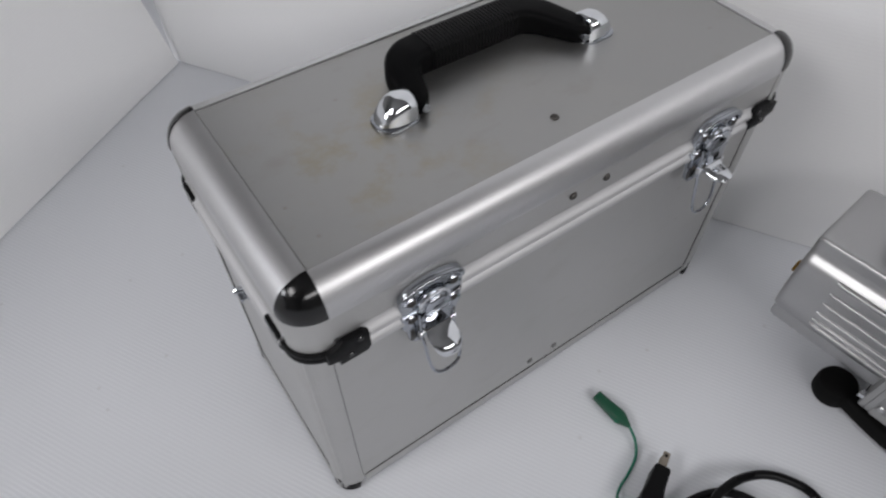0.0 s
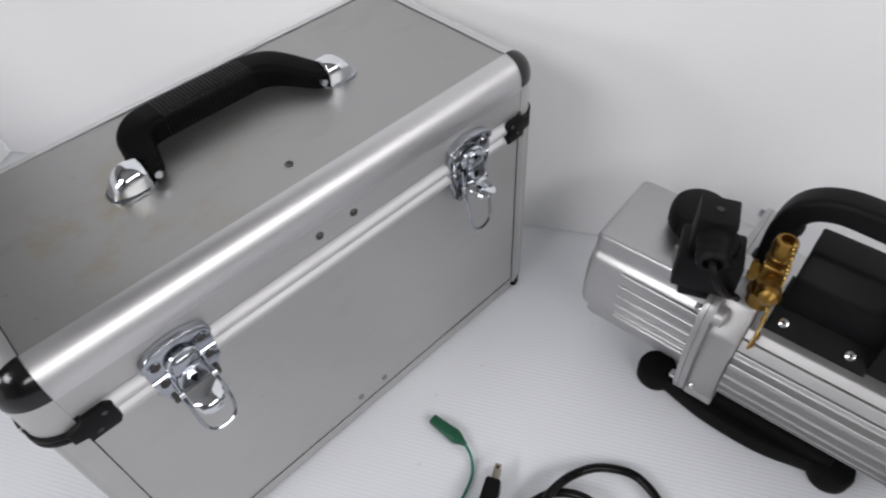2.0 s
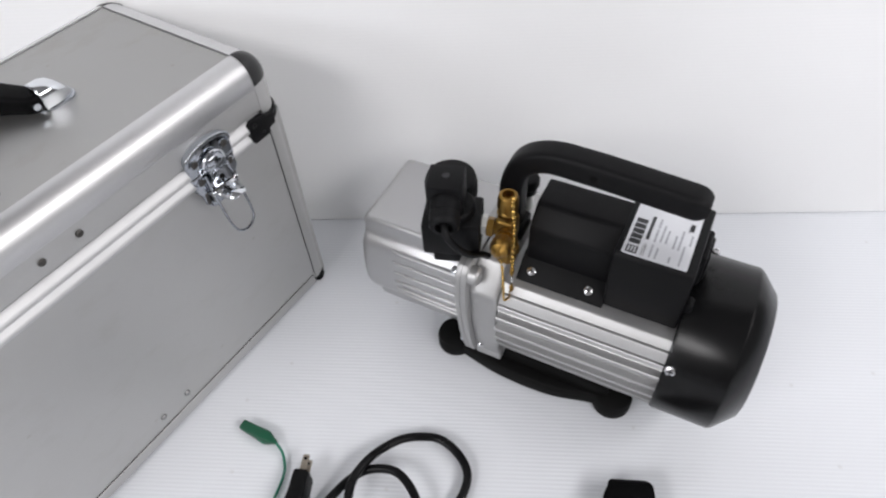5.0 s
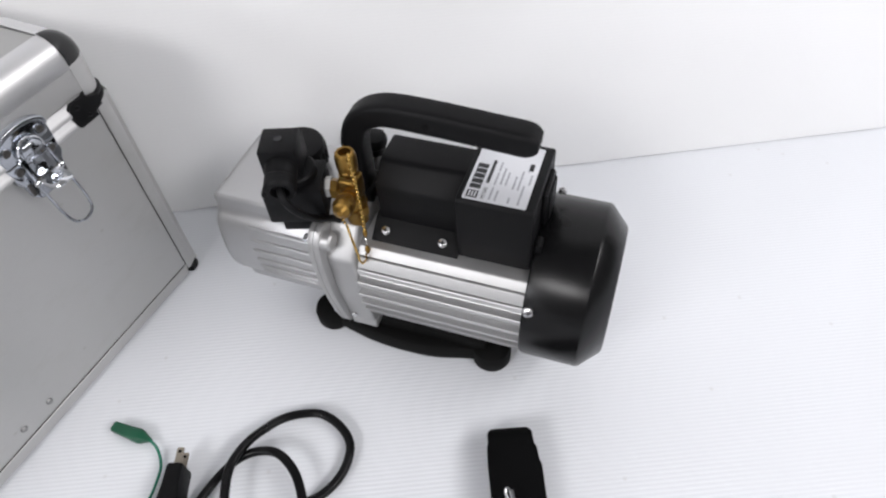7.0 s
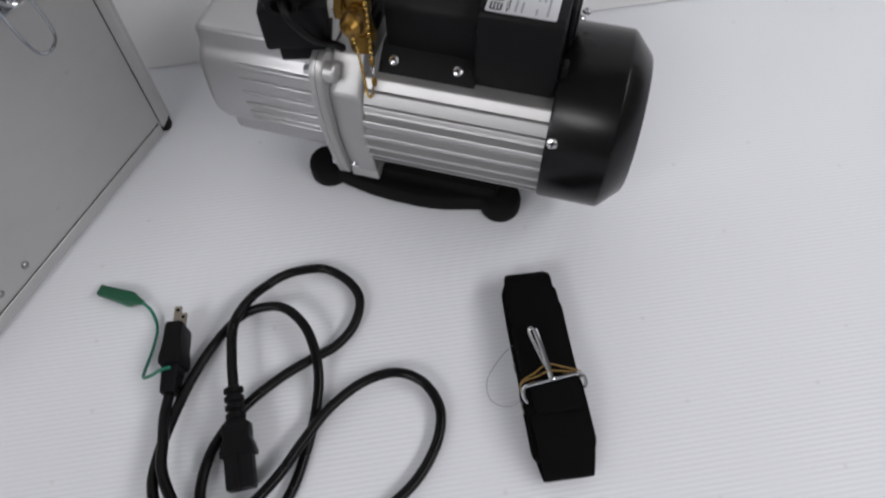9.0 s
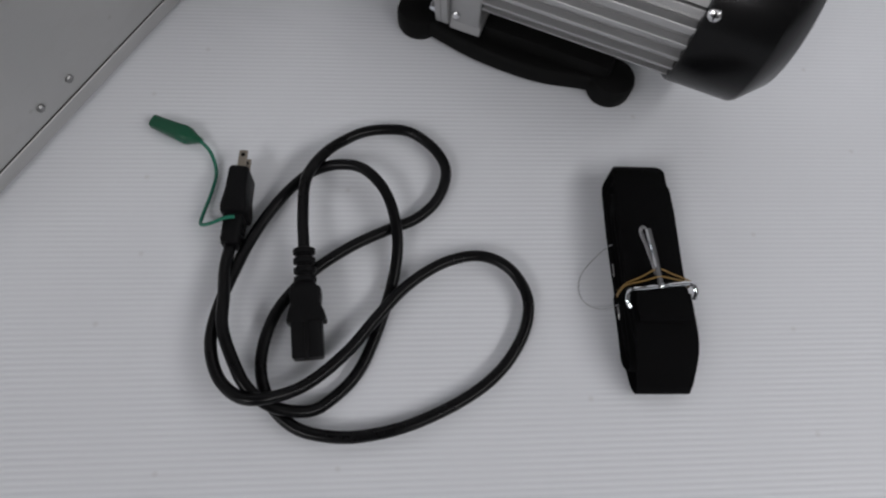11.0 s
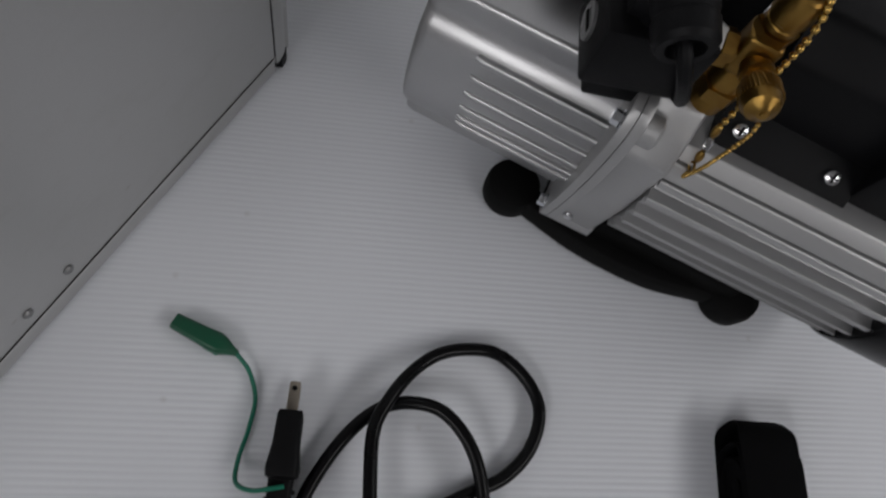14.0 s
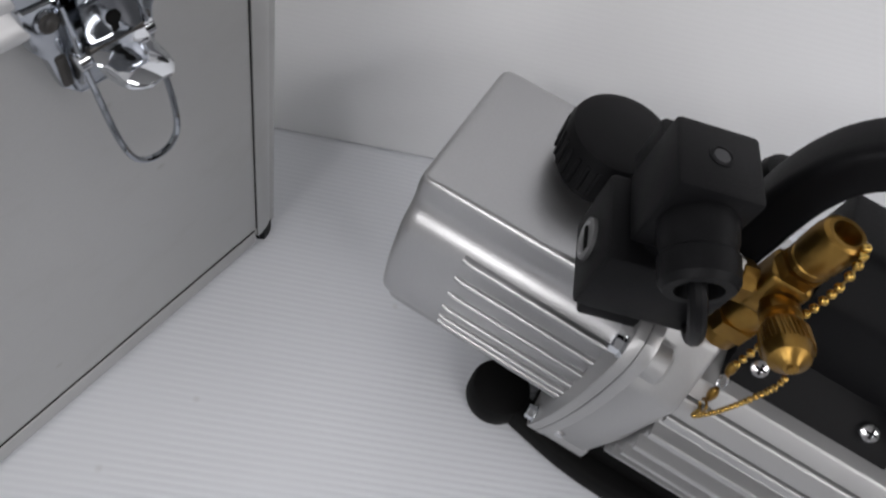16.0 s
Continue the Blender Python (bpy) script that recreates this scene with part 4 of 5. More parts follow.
    part("box_skirt", moved(prism(skirt, 0.0795, 0.0008), Matrix.Translation((-0.0155, 0, 0)) @ ALONG), black_plastic, tbox)
    for s in (-0.0035, 0.0490):
        pan_screw(tbox, Matrix.Translation((s, -0.0300, 0.1675)) @ Matrix.Rotation(radians(40), 4, "X"), 0.0045)
    part("power_inlet", merge(box(0.1255, 0.1310, -0.004, 0.030, 0.186, 0.222, 0.0025), box(0.1300, 0.1330, 0.000, 0.026, 0.190, 0.218, 0.0012)), black_plastic, tbox)
    part("inlet_tab", box(0.1265, 0.1330, -0.026, -0.014, 0.172, 0.186, 0.002), black_plastic, tbox)
    pan_screw(tbox, pose(0.137, 0.038, 0.1895), 0.0035)
    # rating plate: writing as plain bars
    lab = part("rating_plate", moved(prism(rounded(0.0675, 0.1190, -0.0305, 0.0400, 0.0015, 3), 0.0004), pose(0, 0, 0.2296)), white_label, tbox, "silvery white rating plate")
    z = 0.23003

    def bar(s0, s1, w0, w1, mat=ink, dz=0.0):
        part("print", box(s0, s1, w0, w1, z + dz, z + dz + 0.00015), mat, lab, smooth=0)
    bar(0.0700, 0.0790, -0.0285, -0.0205, ink)
    for i in range(3):
        bar(0.0715 + 0.0024 * i, 0.0727 + 0.0024 * i, -0.0275, -0.0215, white_label, 0.0002)
    # brand mark: five upright blocks
    for i in range(5):
        bar(0.0700, 0.0790, -0.0180 + 0.0060 * i, -0.0130 + 0.0060 * i, ink)
    bar(0.0815, 0.0842, -0.0100, 0.0170, ink)
    for s0, spans in ((0.0880, ((-0.0275, -0.013), (-0.0105, 0.004), (0.006, 0.016))), (0.0925, ((-0.0275, -0.016), (-0.009, 0.010))), (0.0965, ((-0.009, 0.006),)),
                      (0.1030, ((-0.0275, -0.021), (-0.012, 0.003))), (0.1070, ((-0.012, 0.010),)), (0.1110, ((-0.0275, -0.006), (0.010, 0.018))), (0.1145, ((-0.004, 0.008),))):
        for w0, w1 in spans:
            k = w0
            while k < w1 - 0.0008:
                e = min(w1, k + random.uniform(0.0016, 0.0040))
                bar(s0, s0 + 0.0016, k, e, grey_ink)
                k = e + 0.0006
    bar(0.1115, 0.1150, 0.0120, 0.0200, ink)
    txt = bpy.data.curves.new("print", "FONT")
    txt.body, txt.size, txt.extrude = "MODEL", 0.0040, 0.0001
    tob = new("print", txt)
    dg = bpy.context.evaluated_depsgraph_get()
    tme = bpy.data.meshes.new_from_object(tob.evaluated_get(dg))
    bpy.data.objects.remove(tob)
    tme.materials.clear()
    tme.materials.append(ink)
    word = new("print", tme)
    word.parent = lab
    word.matrix_basis = pose(0.0845, -0.0280, z, 0, 0, 90)
    # carrying handle, fixed at one end
    hw = 0.006
    path = [(-0.0380, hw, 0.176), (-0.0385, hw, 0.205), (-0.0375, hw, 0.238), (-0.0285, hw, 0.2605), (-0.0075, hw, 0.2718), (0.0250, hw, 0.2725), (0.0600, hw, 0.2708), (0.0950, hw, 0.2685), (0.1200, hw, 0.2668)]
    sec = rounded(-0.0118, 0.0118, -0.0108, 0.0108, 0.0055, 4)

    def swell(t):
        """Thin at the bend, thicker along the grip, rounded off at the free end."""
        u = min(1.0, max(0.0, (t - 0.30) / 0.32))
        fat = 0.94 + 0.12 * u * u * (3 - 2 * u)
        k = math.sqrt(1 - 0.80 * max(0.0, (t - 0.945) / 0.055) ** 2)
        return (0.6 + 0.4 * k, k * fat)
    h = part("handle", sweep(spline(path, 0.003), [(b, a) for a, b in sec], up=(0, 1, 0), scale=lambda t: swell(t)[::-1]), black_plastic, pump, "matt black plastic carrying handle")
    # shallow black disc, its colour standing for the dark of a hole
    part("handle_screw_hole", lathe([(0.0030, 0), (0.0030, 0.0006), (0.0015, 0.0002), (0, 0.0002)], 14), dark_gap, h, at=pose(0.032, hw - 0.0118, 0.2722, 90))
    part("handle_foot", box(-0.052, -0.024, hw - 0.016, hw + 0.016, 0.172, 0.188, 0.004), black_plastic, h)
    # oil-mist fitting behind the handle
    fit = part("ballast_fitting", moved(lathe([(0.007, 0), (0.007, 0.022), (0, 0.022)], 24), pose(-0.0360, 0.0355, 0.176)), white_nut, pump)
    part("knob", moved(lathe([(0.0085, 0), (0.0092, 0.001), (0.0092, 0.0070), (0.0112, 0.0095), (0.0115, 0.0150), (0.0100, 0.0185), (0.0060, 0.0198), (0, 0.0200)], 28), pose(-0.0360, 0.0355, 0.1965)), black_plastic, fit)
    # solenoid valve, turned a little
    sol = thing("solenoid_valve", pose(0, 0, 0), "", "")
    sol.parent = pump
    sol.matrix_basis = pose(-0.0923, -0.0679, 0, 0, 0, 18.6)
    sol["label"] = "black moulded solenoid valve with plug connector"
    part("coil", merge(box(0, 0.050, 0.0, 0.040, 0.190, 0.226, 0.0025, 2), moved(lathe([(0.0185, 0), (0.0185, 0.007), (0.017, 0.009), (0, 0.009)], 28), pose(0.026, 0.022, 0.225))), black_plastic, sol)
    part("valve_base", box(0.008, 0.044, 0.006, 0.036, 0.174, 0.191, 0.002), black_plastic, sol)
    screw = part("slotted_nut", moved(lathe([(0.0085, 0), (0.0085, 0.0016), (0.0070, 0.0022), (0.0060, 0.0012), (0, 0.0012)], 24), pose(-0.0002, 0.020, 0.207, 0, -90)), rivet_grey, sol)
    part("slot", box(-0.0022, -0.0010, 0.0145, 0.0255, 0.2062, 0.2080), dark_gap, screw, smooth=0)
    plug = part("plug_connector", merge(box(0.0055, 0.0355, 0.0065, 0.0365, 0.229, 0.2640, 0.0020, 2), box(0.008, 0.033, 0.034, 0.050, 0.226, 0.250, 0.002)), black_plastic, sol)
    # flat black disc stands in for the shade inside the screw hole
    part("plug_screw_hole", lathe([(0.0032, 0), (0.0028, 0.0004), (0, 0.0004)], 16), ink, plug, at=pose(0.0205, 0.0225, 0.2640))
    part("screw_well", lathe([(0.0046, 0), (0.0046, 0.0004), (0.0034, 0.0006), (0.0034, 0.0001)], 16), black_plastic, plug, at=pose(0.0205, 0.0225, 0.2639))
    gl = Matrix.Translation((0.0215, 0.0085, 0.2465)) @ pose(0, 0, 0, 99, 0, 4)
    gland = part("cable_gland", moved(lathe([(0.0132, 0), (0.0130, 0.008), (0.0122, 0.0115), (0.0122, 0.0130), (0.0130, 0.0140), (0.0128, 0.0225), (0.0112, 0.0250), (0.0078, 0.0250), (0.0066, 0.0200)], 28), gl), black_plastic, plug, smooth=30)
    part("cable", tube([(0.0220, -0.006, 0.2440), (0.0238, -0.0165, 0.2410), (0.0275, -0.0205, 0.2340), (0.0350, -0.0180, 0.2200), (0.0430, -0.0090, 0.2040), (0.0510, 0.0060, 0.1880), (0.0560, 0.0130, 0.1780)], 0.0032, 0.003, 10), black_plastic, gland)
    part("union_nut", moved(lathe([(0.0080, 0), (0.0090, 0.0008), (0.0090, 0.0056), (0.0080, 0.0064), (0, 0.0064)], 6), pose(0.0498, 0.018, 0.214, 0, 90)), white_nut, sol, smooth=25)
    # brass service valve
    val = thing("brass_valve", pose(0, 0, 0), "", "")
    val.parent = pump
    val.matrix_basis = pose(-0.0290, -0.0300, 0)
    val["label"] = "brass service valve with capped ports"
    part("valve_body", merge(box(-0.0085, 0.0085, -0.0085, 0.0085, 0.205, 0.228, 0.0028, 3), moved(lathe([(0.0095, 0), (0.0095, 0.026), (0.008, 0.030)], 20), pose(0, 0, 0.176)), moved(lathe([(0.012, 0), (0.012, 0.008), (0, 0.008)], 6), pose(0, 0, 0.186))), brass, val, smooth=30)
    part("inlet_stub", moved(lathe([(0.0060, 0), (0.0060, 0.008), (0.0088, 0.0085), (0.0088, 0.0140), (0.0070, 0.0150), (0.0055, 0.0190), (0, 0.0190)], 6), Matrix.Translation((-0.002, -0.002, 0.2140)) @ pose(0, 0, 0, 0, -90, 12)), brass, val, "brass union", smooth=25)
    top = part("flare_cap", moved(lathe([(0.0062, 0), (0.0062, 0.0045), (0.0080, 0.0060), (0.0080, 0.0085), (0.0076, 0.0090), (0.0076, 0.0105), (0.0088, 0.0115), (0.0089, 0.0215), (0.0080, 0.0252), (0.0068, 0.0262), (0.0052, 0.0262), (0.0046, 0.0200), (0, 0.0190)], 28), pose(0, 0, 0.2275)), brass, val, "brass flare cap with socket", smooth=30)
    part("lock_ring", moved(lathe([(0.0096, 0), (0.0096, 0.0045), (0, 0.0045)], 6), pose(0, 0, 0.228)), brass, top, smooth=25)
    port = part("side_port", moved(lathe([(0.0066, 0), (0.0066, 0.010), (0.0052, 0.0115), (0.0052, 0.0150), (0.0074, 0.0165), (0.0083, 0.0185), (0.0083, 0.0290), (0.0070, 0.0325), (0.0040, 0.0345), (0.0026, 0.0362), (0, 0.0364)], 24), Matrix.Translation((0.002, -0.004, 0.2145)) @ pose(0, 0, 0, 75, 0, 10)), brass, val, "brass port with round cap", smooth=30)
    turn = Matrix.Translation((0.002, -0.004, 0.2145)) @ pose(0, 0, 0, 75, 0, 10)
    for i in range(36):
        a = 2 * math.pi * i / 36
        part("knurl", box(-0.00025, 0.00025, -0.0003, 0.0003, 0.0192, 0.0280, 0.0001, 1), brass, port, at=turn @ Matrix.Rotation(a, 4, "Z") @ Matrix.Translation((0.0082, 0, 0)) @ Matrix.Rotation(radians(7), 4, "X"))
    part("cap_pip", moved(lathe([(0.0016, 0), (0.0014, 0.0008), (0, 0.0010)], 12), turn @ pose(0, 0, 0.0362)), brass, port)
    part("collar", moved(lathe([(0.0075, 0), (0.0075, 0.004), (0, 0.004)], 20), Matrix.Translation((0.0032, -0.0115, 0.2166)) @ pose(0, 0, 0, 75, 0, 10)), brass, port)
    # two bead chains, from the top cap and from the port cap, meeting at a coupling
    def bead_chain(points, r, gap):
        line = spline(points, gap)
        bm = bmesh.new()
        for p in line:
            bmesh.ops.create_icosphere(bm, subdivisions=2, radius=r, matrix=Matrix.Translation(p))
        return part("bead_chain", merge(bm, sweep(line, ring(r * 0.3, 5))), chain_brass, val, "fine brass bead chain", smooth=60)
    upper = bead_chain([(0.0060, -0.0040, 0.2550), (0.0072, -0.0080, 0.2505), (0.0090, -0.0100, 0.2400), (0.0102, -0.0102, 0.2260), (0.0106, -0.0108, 0.2060), (0.0109, -0.0117, 0.1880), (0.0112, -0.0126, 0.1780)], 0.00185, 0.0046)
    bead_chain([(0.0100, -0.0388, 0.2180), (0.0116, -0.0380, 0.2100), (0.0121, -0.0365, 0.1940), (0.0121, -0.0335, 0.1720), (0.0113, -0.0305, 0.1570), (0.0117, -0.0278, 0.1505), (0.0128, -0.0252, 0.1512)], 0.00125, 0.0029)
    for c, up in (((0.0113, -0.0130, 0.1745), 1), ((0.0134, -0.0185, 0.1590), 0)):
        ends = [(c[0] - 0.0004, c[1] + 0.0010, c[2] + 0.0036), c, (c[0] + 0.0004, c[1] - 0.0012, c[2] - 0.0036)]
        part("coupling", sweep(spline(ends, 0.0006), ring(0.0022, 12), scale=lambda t: (0.55 + 0.45 * math.sin(math.pi * t),) * 2), brass, upper, "dark brass coupling")
    part("split_ring", tube([(0.0126 + 0.0012 * math.cos(k), -0.0158 - 0.0018 * math.cos(k), 0.1668 + 0.0040 * math.sin(k)) for k in [i * math.pi / 4 for i in range(8)]], 0.0007, 0.001, 6, True), steel, upper)
    part("split_ring", tube([(0.0133 + 0.0010 * math.cos(k), -0.0224 - 0.0026 * math.cos(k), 0.1535 + 0.0026 * math.sin(k)) for k in [i * math.pi / 4 for i in range(8)]], 0.0007, 0.001, 6, True), brass, upper)
    # base: tray, side runners, four round rubber feet
    base = part("base_tray", box(-0.062, 0.090, -0.0385, 0.0545, 0.012, 0.0345, 0.004), rubber_mat, pump, "black rubber-edged base")
    for side, fw in ((-1, -0.0305), (1, 0.0465)):
        o = 0.008
        pts = [(-0.084, fw, 0.013), (-0.060, fw + side * 0.006, 0.013), (-0.020, fw + side * 0.013, 0.013), (0.030, fw + side * 0.013, 0.013), (0.070, fw + side * 0.004, 0.013), (0.0935, fw, 0.013)]
        part("runner", sweep(spline(pts, 0.006), rounded(-0.009, 0.009, -0.010, 0.008, 0.004, 3), up=(0, 0, 1)), rubber_mat, base)
        for s in (-0.084, 0.0935):
            part("foot", moved(lathe([(0.0180, 0), (0.0195, 0.003), (0.0200, 0.016), (0.0186, 0.021), (0.0140, 0.0235), (0, 0.0240)], 28), pose(s, fw, 0)), rubber_mat, base)
    return pump


build_pump()


# ---- power cord with plug, connector and earth clip ----
def lay(points, rise, r, lift):
    """Lays a stiff cord along plan points at the heights to which it springs; where it crosses itself the later strand climbs over."""
    flat = [(x / 1000, y / 1000, h / 1000 - r) for (x, y), h in zip(points, rise)]
    p = spline(flat, 0.003)
    xy = np.array([(q.x, q.y) for q in p])
    z = np.array([r + max(0.0, q.z) for q in p])
    for i in range(len(p)):
        if i > 12:
            d = np.hypot(*(xy[:i - 12] - xy[i]).T)
            near = np.where(d < 1.6 * r)[0]
            if len(near) and z[i] > z[near].max() - 1.4 * r:
                z[i] = max(z[i], z[near].max() + 1.75 * r)
    z = np.minimum(z, lift)
    k = np.ones(9) / 9
    for _ in range(2):
        z = np.maximum(z, np.convolve(np.pad(z, 4, mode="edge"), k, "valid"))
    z = np.convolve(np.pad(z, 4, mode="edge"), k, "valid")
    return [Vector((q.x, q.y, h)) for q, h in zip(p, z)]


CORD = [(283.5, 95.5), (263, 86), (244, 72), (224.5, 59), (208, 38.5), (198, 20.5), (197, 0), (207, -20), (223, -28.5), (243.5, -33.5), (269, -32), (311, -23.5), (343.5, -10.5), (369.5, 12.5), (381, 38.5), (377.5, 59), (365, 75), (345.5, 83.5), (319, 87), (289.5, 85.5), (259, 79.5), (235.5, 73), (212.5, 62), (195.5, 43.5),
        (191, 21.5), (200, 5), (221, -10.5), (253, -22), (284, -27), (316, -34), (345.5, -49), (364, -70), (366.5, -93), (355, -113.5), (337.5, -123), (314.5, -125), (288, -120), (260, -106), (230, -83), (209, -59), (197.5, -37.5), (192.5, -16.5), (197, 4.5), (210, 21.5), (228, 32.5), (253.5, 38.5)]
CORD += [(279.5, 36), (301, 30), (327.5, 17), (350.5, 1.5), (370, -13), (394, -19), (418, -13), (431, 4.5), (435, 28), (427, 46.5), (413, 62), (393.5, 71), (370, 74.5), (349, 72.5), (322, 57.5), (305, 46), (296.5, 40.5)]
RISE = [15, 19, 24, 26, 26, 23, 15.5, 8.5, 4.3, 4.3, 4.3, 7.1, 15.4, 20.4, 20.4, 16.8, 12.1, 9.1, 7.9, 9.7, 13.1, 16.5, 19.5, 20.3, 19.5, 18.2, 17.4, 16.7, 14.8, 13.3, 12.4, 11.5, 10.5, 9.4, 7.7, 6.9, 7.5, 8.3, 8.4, 8.1, 7.9, 7.9, 8.3, 8.9, 9.2, 9, 9, 8.7, 8.2, 7.9, 7.6, 8, 8.4, 8.6, 8.8, 9.9, 11.6, 13.9, 17.8, 21, 24.5, 24, 23]          # height of the cord, millimetres


def build_cord():
    r = 0.0043
    cord = thing("power_cord", pose(0.28, 0.02, 0), "coiled black power cord with plug and appliance connector, on the floor", "power cord")
    inv = Matrix.Translation((-0.28, -0.02, 0))
    path = lay(CORD, RISE, r, 0.034)
    m = len(path)
    for i in range(14):                                     # both ends rise into their plugs
        path[i].z += (0.0145 - path[i].z) * (1 - i / 14) ** 1.5
    for i in range(36):
        path[m - 1 - i].z += (0.0228 - path[m - 1 - i].z) * (1 - (i / 36) ** 2)
    part("cable", moved(sweep(path, ring(r, 12)), inv), cord_mat, cord)
    # two-blade plug lying on its edge
    plug = thing("mains_plug", pose(0, 0, 0), "", "")
    plug.parent, plug["label"] = cord, "black moulded two-blade plug"
    plug.matrix_basis = inv @ pose(0.283, 0.095, 0.0148, 0, 0, 26.4)
    rows = []
    for x, hw, hh in ((-0.004, 0.0062, 0.008), (0.012, 0.007, 0.009), (0.018, 0.0072, 0.0095), (0.0195, 0.0092, 0.0135), (0.0242, 0.0097, 0.0142), (0.0372, 0.0078, 0.0142), (0.0539, 0.0074, 0.014), (0.0563, 0.0066, 0.0132)):
        rows.append([(x, a, b) for a, b in rounded(-hw, hw, -hh, hh, min(hw, hh) * 0.35, 3)])
    body = part("plug_body", loft(rows), black_plastic, plug, smooth=30)
    for x in (0.001, 0.0055, 0.010):
        part("strain_rib", moved(lathe([(0.0086, 0), (0.0086, 0.0024)], 16), pose(x, 0, 0, 0, 90)), black_plastic, body)
    for z in (-0.0065, 0.0065):
        bl = prism(rounded(0.0545, 0.0735, -0.0032, 0.0032, 0.0012, 3), 0.0015, 0.0003)
        blade = part("blade", moved(bl, pose(0, 0, z - 0.0007)), blade_metal, plug)
        part("blade_hole", lathe([(0.0016, 0), (0.0016, 0.0018), (0, 0.0018)], 12), dark_gap, blade, at=pose(0.0695, 0, z - 0.0008))
    # appliance connector
    con = thing("appliance_connector", pose(0, 0, 0), "", "")
    con.parent, con["label"] = cord, "black moulded three-pole appliance connector"
    con.matrix_basis = inv @ pose(0.2975, 0.0410, 0.0225, 0, 6.5, 214.0)
    rows = []
    for x, hw, hh in ((0.0215, 0.0064, 0.0062), (0.0235, 0.0078, 0.0068), (0.0258, 0.0107, 0.0082), (0.0318, 0.0109, 0.0086), (0.0368, 0.0101, 0.0088), (0.0415, 0.0120, 0.0092), (0.0470, 0.0135, 0.0095), (0.0500, 0.0135, 0.0095), (0.0503, 0.0107, 0.0089), (0.0742, 0.0105, 0.0087), (0.0752, 0.0098, 0.0081)):
        rows.append([(x, a, b) for a, b in rounded(-hw, hw, -hh, hh, hh * 0.28, 3)])
    body = part("connector_body", loft(rows), black_plastic, con, smooth=30)
    part("key_ridge", box(0.0490, 0.0770, -0.0012, 0.0012, 0.0085, 0.0098, 0.0004), black_plastic, body)
    sleeve = part("strain_sleeve", moved(lathe([(0.0058, 0), (0.0058, 0.027)], 16), pose(-0.004, 0, 0, 0, 90)), black_plastic, con)
    for x in (-0.0045, 0.0025, 0.0095, 0.0165):
        part("strain_rib", moved(lathe([(0.0068, 0), (0.0080, 0.0007), (0.0080, 0.0040), (0.0068, 0.0047)], 16), pose(x, 0, 0, 0, 90)), black_plastic, sleeve)
    # green earth wire and clip
    wire = part("earth_wire", moved(tube([(0.345, 0.170, 0.007), (0.3405, 0.157, 0.0055), (0.329, 0.144, 0.004), (0.312, 0.1365, 0.004), (0.296, 0.1315, 0.005), (0.2845, 0.1245, 0.011), (0.2855, 0.114, 0.021), (0.292, 0.105, 0.0275), (0.297, 0.099, 0.0275)], 0.0014, 0.002, 8), inv), green_wire, cord, "green earth wire")
    rows = []
    for x, hw, hh in ((0, 0.0018, 0.0018), (0.004, 0.0030, 0.0032), (0.010, 0.0058, 0.0055), (0.014, 0.0066, 0.0060), (0.022, 0.0060, 0.0054), (0.038, 0.0052, 0.0046), (0.0435, 0.0050, 0.0044)):
        rows.append([(x, a, b) for a, b in rounded(-hw, hw, -hh, hh, min(hw, hh) * 0.55, 3)])
    boot = part("clip_boot", loft(rows), green_vinyl, cord, "green vinyl clip boot", smooth=40, at=inv @ pose(0.3452, 0.169, 0.0066, 0, 0, 95))
    part("boot_mouth", box(0.0432, 0.0440, -0.0036, 0.0036, -0.0030, 0.0030, 0.0006), dark_gap, boot)
    part("boot_seam", box(0.010, 0.020, 0.0060, 0.0068, -0.001, 0.001, 0.0004), green_wire, boot)
    return cord


build_cord()


